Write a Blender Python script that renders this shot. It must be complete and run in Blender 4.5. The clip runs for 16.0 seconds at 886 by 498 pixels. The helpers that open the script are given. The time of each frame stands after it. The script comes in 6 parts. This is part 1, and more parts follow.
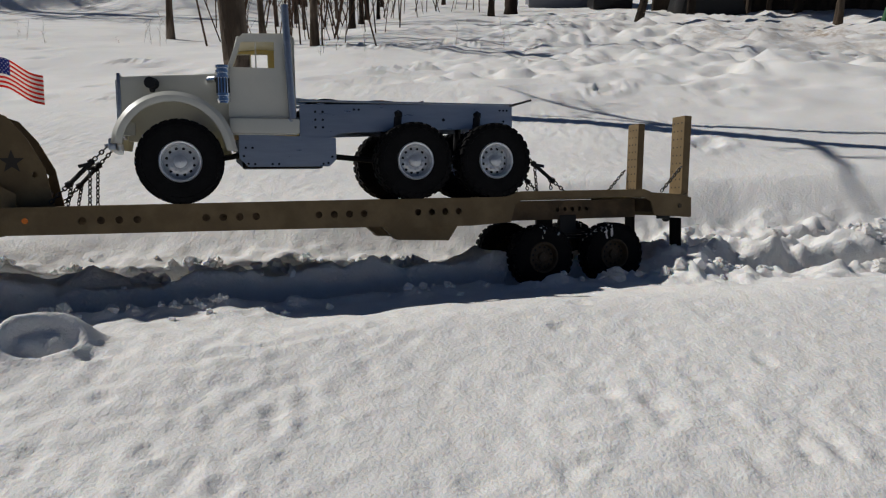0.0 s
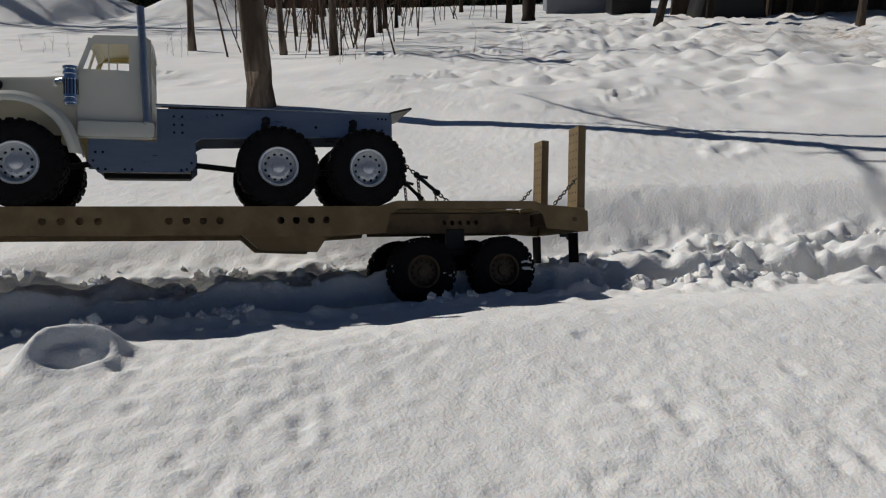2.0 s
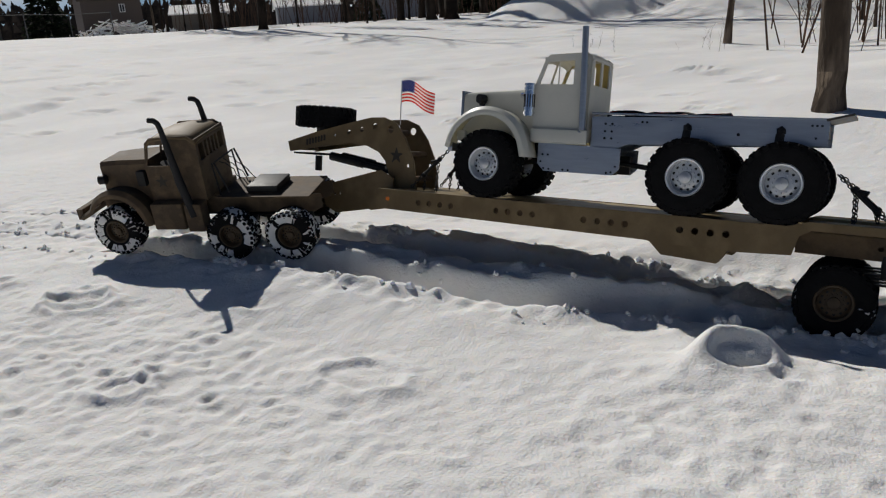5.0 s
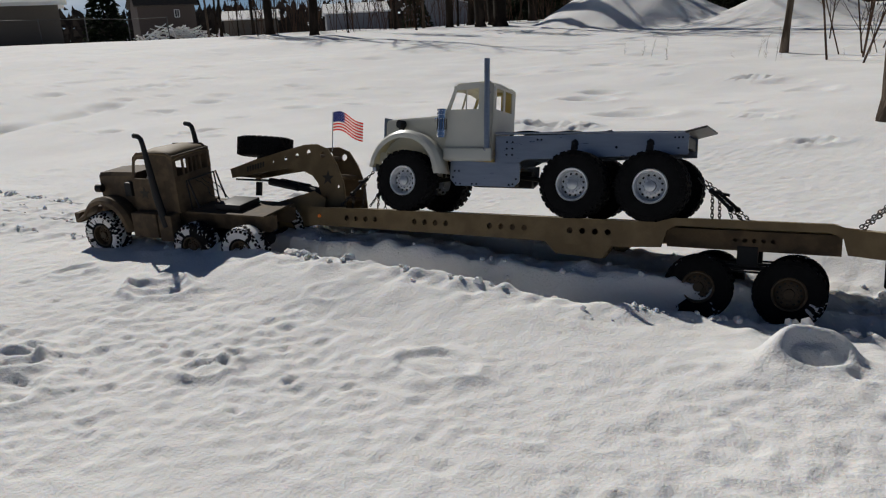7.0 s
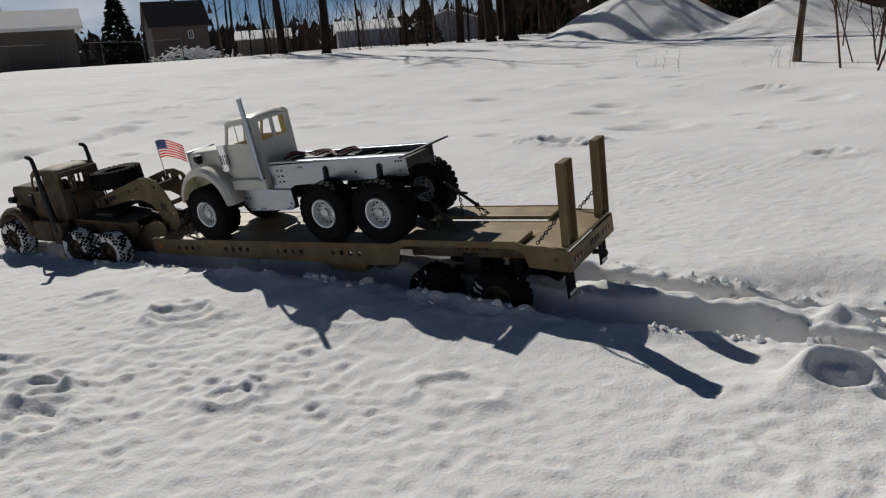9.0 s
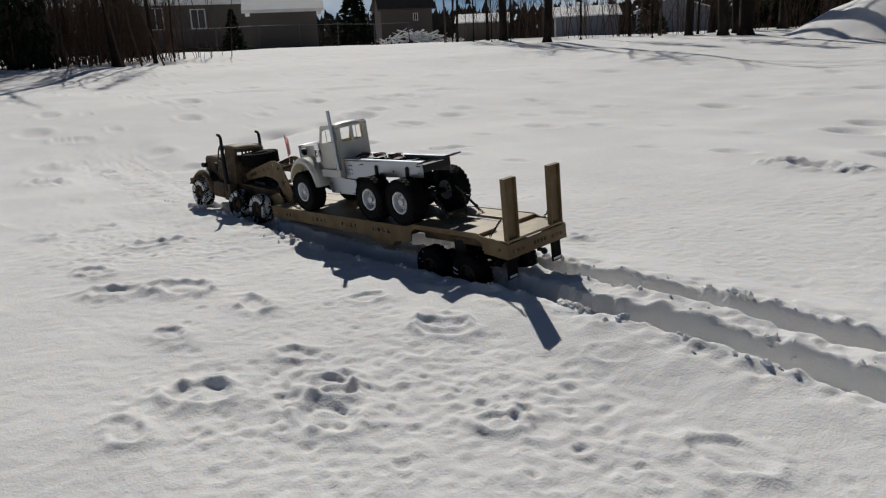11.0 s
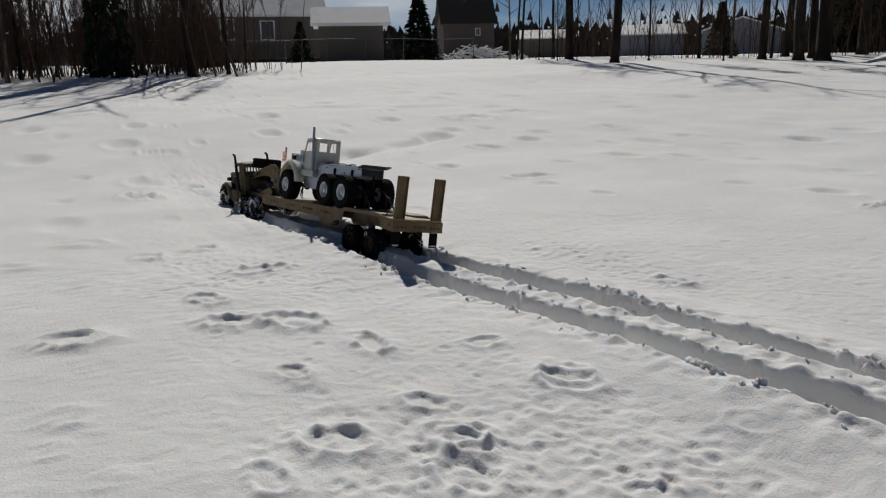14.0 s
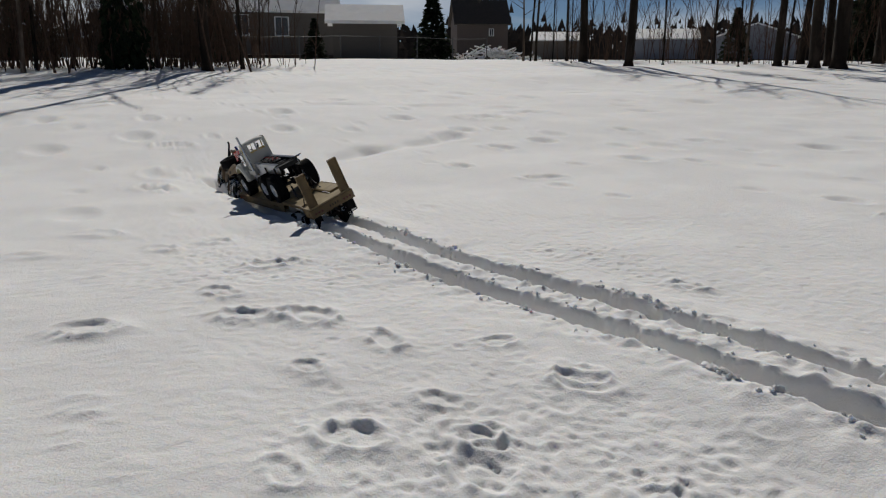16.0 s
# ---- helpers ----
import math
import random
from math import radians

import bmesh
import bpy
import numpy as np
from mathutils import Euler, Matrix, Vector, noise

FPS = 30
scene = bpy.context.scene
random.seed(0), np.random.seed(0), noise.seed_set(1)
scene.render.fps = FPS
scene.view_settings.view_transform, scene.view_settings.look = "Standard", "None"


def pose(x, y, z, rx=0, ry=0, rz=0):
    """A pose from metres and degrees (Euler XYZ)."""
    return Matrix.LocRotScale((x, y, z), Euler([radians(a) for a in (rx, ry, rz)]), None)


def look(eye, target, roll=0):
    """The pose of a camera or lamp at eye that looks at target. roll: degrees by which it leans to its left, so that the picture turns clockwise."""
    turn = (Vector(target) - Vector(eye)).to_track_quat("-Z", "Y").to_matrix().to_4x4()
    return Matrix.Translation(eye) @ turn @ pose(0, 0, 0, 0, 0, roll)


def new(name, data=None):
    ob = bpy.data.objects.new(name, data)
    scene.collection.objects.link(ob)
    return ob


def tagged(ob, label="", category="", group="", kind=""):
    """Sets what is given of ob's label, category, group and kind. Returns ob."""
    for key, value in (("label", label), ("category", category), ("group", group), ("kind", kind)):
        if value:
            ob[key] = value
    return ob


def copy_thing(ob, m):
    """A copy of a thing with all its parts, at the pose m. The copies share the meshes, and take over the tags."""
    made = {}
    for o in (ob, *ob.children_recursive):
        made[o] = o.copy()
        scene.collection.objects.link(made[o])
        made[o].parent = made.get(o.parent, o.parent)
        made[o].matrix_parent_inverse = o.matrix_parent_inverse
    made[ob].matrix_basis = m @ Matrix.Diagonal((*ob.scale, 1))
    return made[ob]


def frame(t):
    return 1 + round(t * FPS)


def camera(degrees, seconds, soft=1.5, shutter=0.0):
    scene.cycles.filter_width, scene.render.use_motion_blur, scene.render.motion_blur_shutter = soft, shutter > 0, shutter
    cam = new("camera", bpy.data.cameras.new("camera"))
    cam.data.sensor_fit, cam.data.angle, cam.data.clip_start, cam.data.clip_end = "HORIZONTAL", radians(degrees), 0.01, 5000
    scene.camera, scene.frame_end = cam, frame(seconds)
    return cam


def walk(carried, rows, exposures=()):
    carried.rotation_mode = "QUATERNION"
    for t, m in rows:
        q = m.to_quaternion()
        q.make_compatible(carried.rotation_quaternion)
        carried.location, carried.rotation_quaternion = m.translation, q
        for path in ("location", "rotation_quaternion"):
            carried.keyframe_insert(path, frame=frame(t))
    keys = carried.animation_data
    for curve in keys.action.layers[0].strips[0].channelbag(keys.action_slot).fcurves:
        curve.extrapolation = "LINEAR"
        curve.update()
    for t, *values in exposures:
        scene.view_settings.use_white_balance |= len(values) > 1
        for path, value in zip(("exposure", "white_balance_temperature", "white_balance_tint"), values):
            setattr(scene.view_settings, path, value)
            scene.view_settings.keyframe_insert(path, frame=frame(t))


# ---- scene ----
cam = camera(62.0, 16.0, soft=1.2)
CAMERA_PATH = [
    (0.0, pose(0.573, 0.712, 0.581, 71.89, -0.22, 4.37)),
    (0.5, pose(0.571, 0.710, 0.582, 72.01, -0.19, 4.48)),
    (1.0, pose(0.570, 0.707, 0.586, 72.28, 0.01, 4.91)),
    (1.5, pose(0.568, 0.705, 0.586, 72.35, 0.20, 5.33)),
    (2.0, pose(0.565, 0.706, 0.589, 72.41, 0.65, 5.65)),
    (2.5, pose(0.566, 0.708, 0.590, 72.46, 1.00, 6.09)),
    (3.0, pose(0.540, 0.705, 0.590, 72.40, 1.20, 8.66)),
    (3.2, pose(0.514, 0.711, 0.607, 73.26, 2.02, 11.79)),
    (3.5, pose(0.458, 0.692, 0.643, 74.93, 1.91, 18.63)),
    (3.8, pose(0.423, 0.650, 0.672, 74.65, 2.60, 25.16)),
    (4.0, pose(0.400, 0.622, 0.692, 74.34, 3.63, 30.08)),
    (4.3, pose(0.354, 0.571, 0.693, 73.30, 3.00, 35.75)),
    (4.5, pose(0.322, 0.536, 0.694, 72.75, 3.22, 38.06)),
    (4.7, pose(0.291, 0.510, 0.688, 72.51, 3.57, 40.57)),
    (7.0, pose(0.258, 0.394, 0.667, 73.55, 2.86, 45.77)),
    (7.5, pose(0.263, 0.397, 0.675, 73.90, 3.20, 45.62)),
    (8.0, pose(0.261, 0.401, 0.675, 73.68, 3.28, 45.28)),
    (8.2, pose(0.259, 0.400, 0.672, 73.74, 3.47, 45.19)),
    (10.3, pose(0.228, 0.305, 0.780, 78.19, 3.72, 56.35)),
    (10.5, pose(0.208, 0.284, 0.794, 77.70, 3.38, 58.90)),
    (11.0, pose(0.158, 0.219, 0.848, 74.44, 2.33, 62.57)),
    (11.5, pose(0.092, 0.175, 0.902, 73.81, 1.72, 61.76)),
    (12.0, pose(0.059, 0.133, 0.918, 74.30, 2.47, 62.79)),
    (12.5, pose(0.042, 0.112, 0.923, 73.10, 2.22, 62.99)),
    (13.0, pose(0.029, 0.098, 0.948, 73.75, 2.83, 63.61)),
    (13.5, pose(0.025, 0.055, 0.959, 75.21, 1.65, 65.52)),
    (14.0, pose(0.014, 0.026, 0.956, 75.57, 0.99, 67.00)),
    (14.5, pose(0.005, 0.005, 0.961, 76.29, 0.20, 67.68)),
    (15.0, pose(0.006, 0.002, 0.957, 76.12, -0.26, 67.99)),
    (15.5, pose(0.006, 0.002, 0.956, 75.93, -0.50, 67.92)),
    (16.0, pose(-0.000, -0.000, 0.950, 75.56, -0.25, 67.95)),
]
EXPOSURES = [(0.0, -0.70), (3.0, -0.70), (4.0, -0.58), (7.5, -0.68), (11.0, -0.72), (13.5, -0.79), (16.0, -0.79)]
walk(cam, CAMERA_PATH, exposures=EXPOSURES)

# ---- light ----


SUN_AZ, SUN_EL = 162.5, 39.5
world = bpy.data.worlds.new("winter_sky")
scene.world = world
world.use_nodes = True
wn = world.node_tree
sky = wn.nodes.new("ShaderNodeTexSky")
sky.sky_type, sky.sun_disc = "NISHITA", False
sky.sun_elevation, sky.sun_rotation = radians(SUN_EL), radians(90 - SUN_AZ)
sky.air_density, sky.dust_density, sky.ozone_density, sky.altitude = 0.75, 0.0, 4.0, 3200.0
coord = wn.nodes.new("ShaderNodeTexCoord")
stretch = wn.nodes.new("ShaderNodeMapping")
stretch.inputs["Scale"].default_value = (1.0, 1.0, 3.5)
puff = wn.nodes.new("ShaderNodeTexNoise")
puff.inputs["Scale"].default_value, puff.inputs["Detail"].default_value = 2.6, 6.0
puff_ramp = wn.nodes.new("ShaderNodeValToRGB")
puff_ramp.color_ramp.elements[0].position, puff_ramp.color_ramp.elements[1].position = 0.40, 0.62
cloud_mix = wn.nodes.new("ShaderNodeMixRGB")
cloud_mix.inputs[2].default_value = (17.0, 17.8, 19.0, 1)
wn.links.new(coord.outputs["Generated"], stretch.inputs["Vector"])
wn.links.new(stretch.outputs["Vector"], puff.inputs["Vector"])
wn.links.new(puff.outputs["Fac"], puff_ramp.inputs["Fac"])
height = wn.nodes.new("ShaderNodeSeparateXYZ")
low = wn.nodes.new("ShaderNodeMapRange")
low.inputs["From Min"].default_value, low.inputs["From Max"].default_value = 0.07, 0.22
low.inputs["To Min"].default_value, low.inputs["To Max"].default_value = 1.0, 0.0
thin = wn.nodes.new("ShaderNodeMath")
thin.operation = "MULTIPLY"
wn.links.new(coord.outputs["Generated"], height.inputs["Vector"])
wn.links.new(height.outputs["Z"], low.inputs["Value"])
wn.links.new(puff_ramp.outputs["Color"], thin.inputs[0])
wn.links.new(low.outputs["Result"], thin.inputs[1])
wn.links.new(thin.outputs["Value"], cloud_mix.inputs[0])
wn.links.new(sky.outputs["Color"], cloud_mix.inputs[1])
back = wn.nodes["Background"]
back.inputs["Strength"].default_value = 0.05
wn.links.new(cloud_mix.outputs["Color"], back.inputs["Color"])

sun = new("sun", bpy.data.lights.new("sun", "SUN"))
sun.data.energy, sun.data.angle, sun.data.color = 5.0, radians(0.53), (1.0, 0.962, 0.895)
sa, se = radians(SUN_AZ), radians(SUN_EL)
sun.matrix_world = look((math.cos(sa) * math.cos(se) * 50, math.sin(sa) * math.cos(se) * 50, math.sin(se) * 50), (0, 0, 0))
scene.view_settings.exposure = -0.74


# ---- materials ----
def material(name, colour, rough=0.6, metal=0.0, vary=0.12, scale=40.0, bump=0.0, fine=200.0, second=None, spread=(0.45, 0.6), by_object=0.0, spec=0.5, stretch_xyz=(1, 1, 1)):
    """Principled surface with colour variation and relief at two scales, in the thing's own metres."""
    mat = bpy.data.materials.new(name)
    mat.use_nodes = True
    nt = mat.node_tree
    n, ln = nt.nodes, nt.links
    p = n["Principled BSDF"]
    p.inputs["Metallic"].default_value = metal
    p.inputs["Specular IOR Level"].default_value = spec
    tc = n.new("ShaderNodeTexCoord")
    mp = n.new("ShaderNodeMapping")
    mp.inputs["Scale"].default_value = stretch_xyz
    ln.new(tc.outputs["Object"], mp.inputs["Vector"])
    big, small = n.new("ShaderNodeTexNoise"), n.new("ShaderNodeTexNoise")
    for t, s in ((big, scale), (small, fine)):
        t.inputs["Scale"].default_value, t.inputs["Detail"].default_value = s, 5.0
        ln.new(mp.outputs["Vector"], t.inputs["Vector"])
    ramp = n.new("ShaderNodeValToRGB")
    ramp.color_ramp.elements[0].position, ramp.color_ramp.elements[1].position = spread
    a = colour
    b = second or tuple(min(1.0, c * (1 + vary)) for c in colour)
    ramp.color_ramp.elements[0].color, ramp.color_ramp.elements[1].color = (*a, 1), (*b, 1)
    ln.new(big.outputs["Fac"], ramp.inputs["Fac"])
    hsv = n.new("ShaderNodeHueSaturation")
    mr = n.new("ShaderNodeMapRange")
    mr.inputs["To Min"].default_value, mr.inputs["To Max"].default_value = 1 - vary, 1 + vary
    ln.new(small.outputs["Fac"], mr.inputs["Value"])
    ln.new(mr.outputs["Result"], hsv.inputs["Value"])
    ln.new(ramp.outputs["Color"], hsv.inputs["Color"])
    last = hsv.outputs["Color"]
    if by_object:
        oi, h2, m2 = n.new("ShaderNodeObjectInfo"), n.new("ShaderNodeHueSaturation"), n.new("ShaderNodeMapRange")
        m2.inputs["To Min"].default_value, m2.inputs["To Max"].default_value = 1 - by_object, 1 + by_object
        ln.new(oi.outputs["Random"], m2.inputs["Value"])
        ln.new(m2.outputs["Result"], h2.inputs["Value"])
        ln.new(last, h2.inputs["Color"])
        last = h2.outputs["Color"]
    ln.new(last, p.inputs["Base Color"])
    rr = n.new("ShaderNodeMapRange")
    rr.inputs["To Min"].default_value, rr.inputs["To Max"].default_value = max(0.02, rough - 0.12), min(1, rough + 0.12)
    ln.new(big.outputs["Fac"], rr.inputs["Value"])
    ln.new(rr.outputs["Result"], p.inputs["Roughness"])
    if bump:
        bp = n.new("ShaderNodeBump")
        bp.inputs["Strength"].default_value, bp.inputs["Distance"].default_value = 0.6, bump
        ln.new(small.outputs["Fac"], bp.inputs["Height"])
        ln.new(bp.outputs["Normal"], p.inputs["Normal"])
    return mat


def snow_material(name):
    mat = material(name, (0.78, 0.775, 0.77), 0.8, vary=0.03, scale=1.3, fine=60.0, second=(0.84, 0.835, 0.825), bump=0.0, spec=0.12)
    n, ln = mat.node_tree.nodes, mat.node_tree.links
    p = n["Principled BSDF"]
    p.inputs["Subsurface Weight"].default_value = 0.5
    p.inputs["Subsurface Radius"].default_value = (0.75, 0.92, 1.15)
    p.inputs["Subsurface Scale"].default_value = 0.008
    tc = n.new("ShaderNodeTexCoord")
    last = None
    for scale, strength, distance in ((30.0, 0.4, 0.0020), (65.0, 0.7, 0.0032), (150.0, 0.9, 0.0026), (380.0, 0.8, 0.0011)):
        t, b = n.new("ShaderNodeTexNoise"), n.new("ShaderNodeBump")
        t.inputs["Scale"].default_value, t.inputs["Detail"].default_value = scale, 4.0
        b.inputs["Strength"].default_value, b.inputs["Distance"].default_value = strength, distance
        ln.new(tc.outputs["Object"], t.inputs["Vector"])
        ln.new(t.outputs["Fac"], b.inputs["Height"])
        if last:
            ln.new(last.outputs["Normal"], b.inputs["Normal"])
        last = b
    ln.new(last.outputs["Normal"], p.inputs["Normal"])
    return mat


def add_dirt(mat, centre, reach, colour):
    """Brown grit in blotches round a spot of the ground, thinning outwards."""
    n, ln = mat.node_tree.nodes, mat.node_tree.links
    p = n["Principled BSDF"]
    clean = p.inputs["Base Color"].links[0].from_socket
    tc, mp, dist = n.new("ShaderNodeTexCoord"), n.new("ShaderNodeMapping"), n.new("ShaderNodeVectorMath")
    mp.inputs["Location"].default_value = [-c / r for c, r in zip(centre, reach)]
    mp.inputs["Scale"].default_value = [1 / r for r in reach]
    dist.operation = "LENGTH"
    ln.new(tc.outputs["Object"], mp.inputs["Vector"])
    ln.new(mp.outputs["Vector"], dist.inputs[0])
    fade = n.new("ShaderNodeMapRange")
    fade.inputs["From Min"].default_value, fade.inputs["From Max"].default_value = 1.0, 0.25
    ln.new(dist.outputs["Value"], fade.inputs["Value"])
    last = fade.outputs["Result"]
    for scale, lo, hi in ((1.6, 0.42, 0.66), (14.0, 0.30, 0.62)):
        t, r, m = n.new("ShaderNodeTexNoise"), n.new("ShaderNodeMapRange"), n.new("ShaderNodeMath")
        t.inputs["Scale"].default_value, t.inputs["Detail"].default_value = scale, 6.0
        r.inputs["From Min"].default_value, r.inputs["From Max"].default_value = lo, hi
        m.operation = "MULTIPLY"
        ln.new(tc.outputs["Object"], t.inputs["Vector"])
        ln.new(t.outputs["Fac"], r.inputs["Value"])
        ln.new(last, m.inputs[0])
        ln.new(r.outputs["Result"], m.inputs[1])
        last = m.outputs["Value"]
    mix = n.new("ShaderNodeMixRGB")
    mix.inputs[2].default_value = (*colour, 1)
    ln.new(last, mix.inputs[0])
    ln.new(clean, mix.inputs[1])
    ln.new(mix.outputs["Color"], p.inputs["Base Color"])


def let_light_through(mat, colour, share):
    """Thin plastic that glows faintly with the light behind it."""
    n, ln = mat.node_tree.nodes, mat.node_tree.links
    tr, mix = n.new("ShaderNodeBsdfTranslucent"), n.new("ShaderNodeMixShader")
    tr.inputs["Color"].default_value = (*colour, 1)
    mix.inputs[0].default_value = share
    ln.new(n["Principled BSDF"].outputs["BSDF"], mix.inputs[1])
    ln.new(tr.outputs["BSDF"], mix.inputs[2])
    ln.new(mix.outputs["Shader"], n["Material Output"].inputs["Surface"])


SNOW = snow_material("snow")
GROUND_SNOW = snow_material("field_snow")
add_dirt(GROUND_SNOW, (5.6, 10.6, 0.4), (4.6, 4.4, 8.0), (0.30, 0.22, 0.15))
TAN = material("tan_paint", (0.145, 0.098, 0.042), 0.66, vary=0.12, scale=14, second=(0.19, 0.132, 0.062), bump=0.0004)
# the same tan with sunlight put into the colour, for the upward deck faces
DECK_TAN = material("sunlit_deck_tan", (0.25, 0.185, 0.088), 0.48, vary=0.12, scale=10, second=(0.34, 0.26, 0.135), bump=0.0004)
# patchy tan darkened in its colour for the shade on tractor and under frame
TAN_SHADED = material("shaded_tan_paint", (0.075, 0.049, 0.026), 0.78, vary=0.2, scale=22, second=(0.125, 0.085, 0.046), bump=0.0005)
PRIMER = material("white_body_plastic", (0.66, 0.67, 0.63), 0.40, vary=0.04, scale=9, second=(0.72, 0.72, 0.67), bump=0.0001)
let_light_through(PRIMER, (0.80, 0.74, 0.50), 0.22)
# yellow glow of sun through the white body, put into the inside colour
CREAM = material("cream_cab_glow", (0.80, 0.68, 0.30), 0.55, vary=0.05, scale=12)
let_light_through(CREAM, (0.86, 0.74, 0.34), 0.4)
ALUMINIUM = material("brushed_aluminium", (0.34, 0.37, 0.42), 0.32, metal=0.9, vary=0.07, scale=18, bump=0.0001, stretch_xyz=(1, 1, 8))
CHROME = material("chrome", (0.75, 0.76, 0.78), 0.12, metal=1.0, vary=0.03, scale=30)
RIM = material("cast_wheel_metal", (0.74, 0.76, 0.78), 0.34, metal=0.55, vary=0.08, scale=60)
GREEN_PAINT = material("green_paint", (0.02, 0.10, 0.04), 0.5, vary=0.15)
DISC = material("wheel_disc_metal", (0.52, 0.54, 0.57), 0.36, metal=0.55, vary=0.1, scale=60)
RUBBER = material("tyre_rubber", (0.009, 0.009, 0.0095), 0.85, spec=0.08, vary=0.3, scale=30, bump=0.0006)
BLACK = material("black_metal", (0.011, 0.011, 0.012), 0.55, spec=0.3, vary=0.2, scale=30)
STEEL = material("dark_chain_steel", (0.06, 0.055, 0.05), 0.5, metal=0.6, vary=0.2, scale=60)
RUST_RIM = material("brown_wheel", (0.07, 0.045, 0.022), 0.65, vary=0.15, scale=60)
DARK_MARK = material("dark_marking", (0.035, 0.028, 0.02), 0.7, vary=0.1)
WIRE_RED = material("red_wire", (0.25, 0.02, 0.015), 0.5)
FLAG_RED = material("flag_red", (0.60, 0.025, 0.022), 0.8, vary=0.08, scale=50)
FLAG_WHITE = material("flag_white", (0.82, 0.79, 0.75), 0.8, vary=0.05, scale=50)
FLAG_BLUE = material("flag_blue", (0.025, 0.035, 0.14), 0.8, vary=0.08, scale=50)
for cloth, tint in ((FLAG_RED, (0.70, 0.03, 0.02)), (FLAG_WHITE, (0.85, 0.80, 0.74)), (FLAG_BLUE, (0.03, 0.04, 0.18))):
    let_light_through(cloth, tint, 0.5)
LENS_AMBER = material("amber_lens", (0.85, 0.22, 0.02), 0.25, vary=0.05)
LENS_RED = material("red_lens", (0.09, 0.012, 0.01), 0.3, vary=0.05)
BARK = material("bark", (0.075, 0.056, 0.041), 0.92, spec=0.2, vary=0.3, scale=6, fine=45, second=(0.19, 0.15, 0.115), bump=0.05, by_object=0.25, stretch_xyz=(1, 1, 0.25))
# near-black copy of the bark: the shade of backlit trunks is in the colour
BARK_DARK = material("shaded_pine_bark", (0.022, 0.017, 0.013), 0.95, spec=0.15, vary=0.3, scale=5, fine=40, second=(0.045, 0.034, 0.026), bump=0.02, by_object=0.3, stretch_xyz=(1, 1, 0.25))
NEEDLE = material("conifer_needles", (0.016, 0.024, 0.012), 0.85, spec=0.15, vary=0.35, scale=3, fine=20, second=(0.03, 0.042, 0.02))
TWIG = material("bare_twigs", (0.085, 0.055, 0.040), 0.95, spec=0.1, vary=0.3, scale=8)
WOODS = material("distant_woods", (0.030, 0.026, 0.024), 0.95, spec=0.1, vary=0.3, scale=0.2, fine=2.0, second=(0.055, 0.045, 0.038))
SIDING = material("tan_siding", (0.115, 0.10, 0.082), 0.75, vary=0.06, scale=2, fine=12, stretch_xyz=(0.3, 0.3, 6))
SIDING_BROWN = material("brown_siding", (0.085, 0.065, 0.055), 0.75, vary=0.08, scale=2, fine=12, stretch_xyz=(0.3, 0.3, 6))
SIDING_GREY = material("grey_siding", (0.17, 0.18, 0.205), 0.75, vary=0.05, scale=2, fine=12, stretch_xyz=(0.3, 0.3, 6))
BRICK_RED = material("red_brick_wall", (0.13, 0.045, 0.032), 0.85, vary=0.2, scale=5, fine=25)
SHINGLE = material("dark_shingles", (0.055, 0.046, 0.038), 0.9, vary=0.2, scale=3, fine=14)
TRIM_WHITE = material("white_trim", (0.72, 0.72, 0.70), 0.6, vary=0.05)
PANE = material("window_glass", (0.03, 0.035, 0.04), 0.08, vary=0.1, scale=2)
FENCE = material("chain_fence_steel", (0.10, 0.10, 0.10), 0.6, metal=0.5)
ROOF_SNOW = snow_material("roof_snow")


# ---- mesh helpers ----
def part(name, bm, mat, parent=None, label="", smooth=False, m=None):
    """Links a bmesh as one mesh object under a thing."""
    me = bpy.data.meshes.new(name)
    bmesh.ops.recalc_face_normals(bm, faces=bm.faces[:])
    bm.to_mesh(me)
    bm.free()
    for mm in (mat if isinstance(mat, (list, tuple)) else [mat]):
        me.materials.append(mm)
    if smooth:
        me.shade_smooth()
        me.set_sharp_from_angle(angle=radians(35))
    ob = new(name, me)
    ob.parent = parent
    if m is not None:
        ob.matrix_basis = m
    if label:
        ob["label"] = label
    return ob


def again(ob, name, parent, m):
    """Another part on the same mesh."""
    o = new(name, ob.data)
    o.parent = parent
    o.matrix_basis = m
    return o


def thing(name, label, category, group="", m=None):
    ob = new(name)
    ob.empty_display_size = 0.05
    if m is not None:
        ob.matrix_basis = m
    return tagged(ob, label, category, group)


def box(bm, c, s, bevel=0.0, m=None):
    mat = Matrix.Translation(c) @ (m or Matrix()) @ Matrix.Diagonal((*s, 1))
    vs = bmesh.ops.create_cube(bm, size=1.0, matrix=mat)["verts"]
    if bevel:
        es = list({e for v in vs for e in v.link_edges})
        bmesh.ops.bevel(bm, geom=es, offset=bevel, segments=2, profile=0.6, affect="EDGES")
    return bm


def rod(bm, a, b, r, r2=None, seg=10):
    a, b = Vector(a), Vector(b)
    d = b - a
    m = Matrix.Translation((a + b) / 2) @ d.to_track_quat("Z", "Y").to_matrix().to_4x4()
    bmesh.ops.create_cone(bm, cap_ends=True, segments=seg, radius1=r, radius2=r if r2 is None else r2, depth=d.length, matrix=m)
    return bm


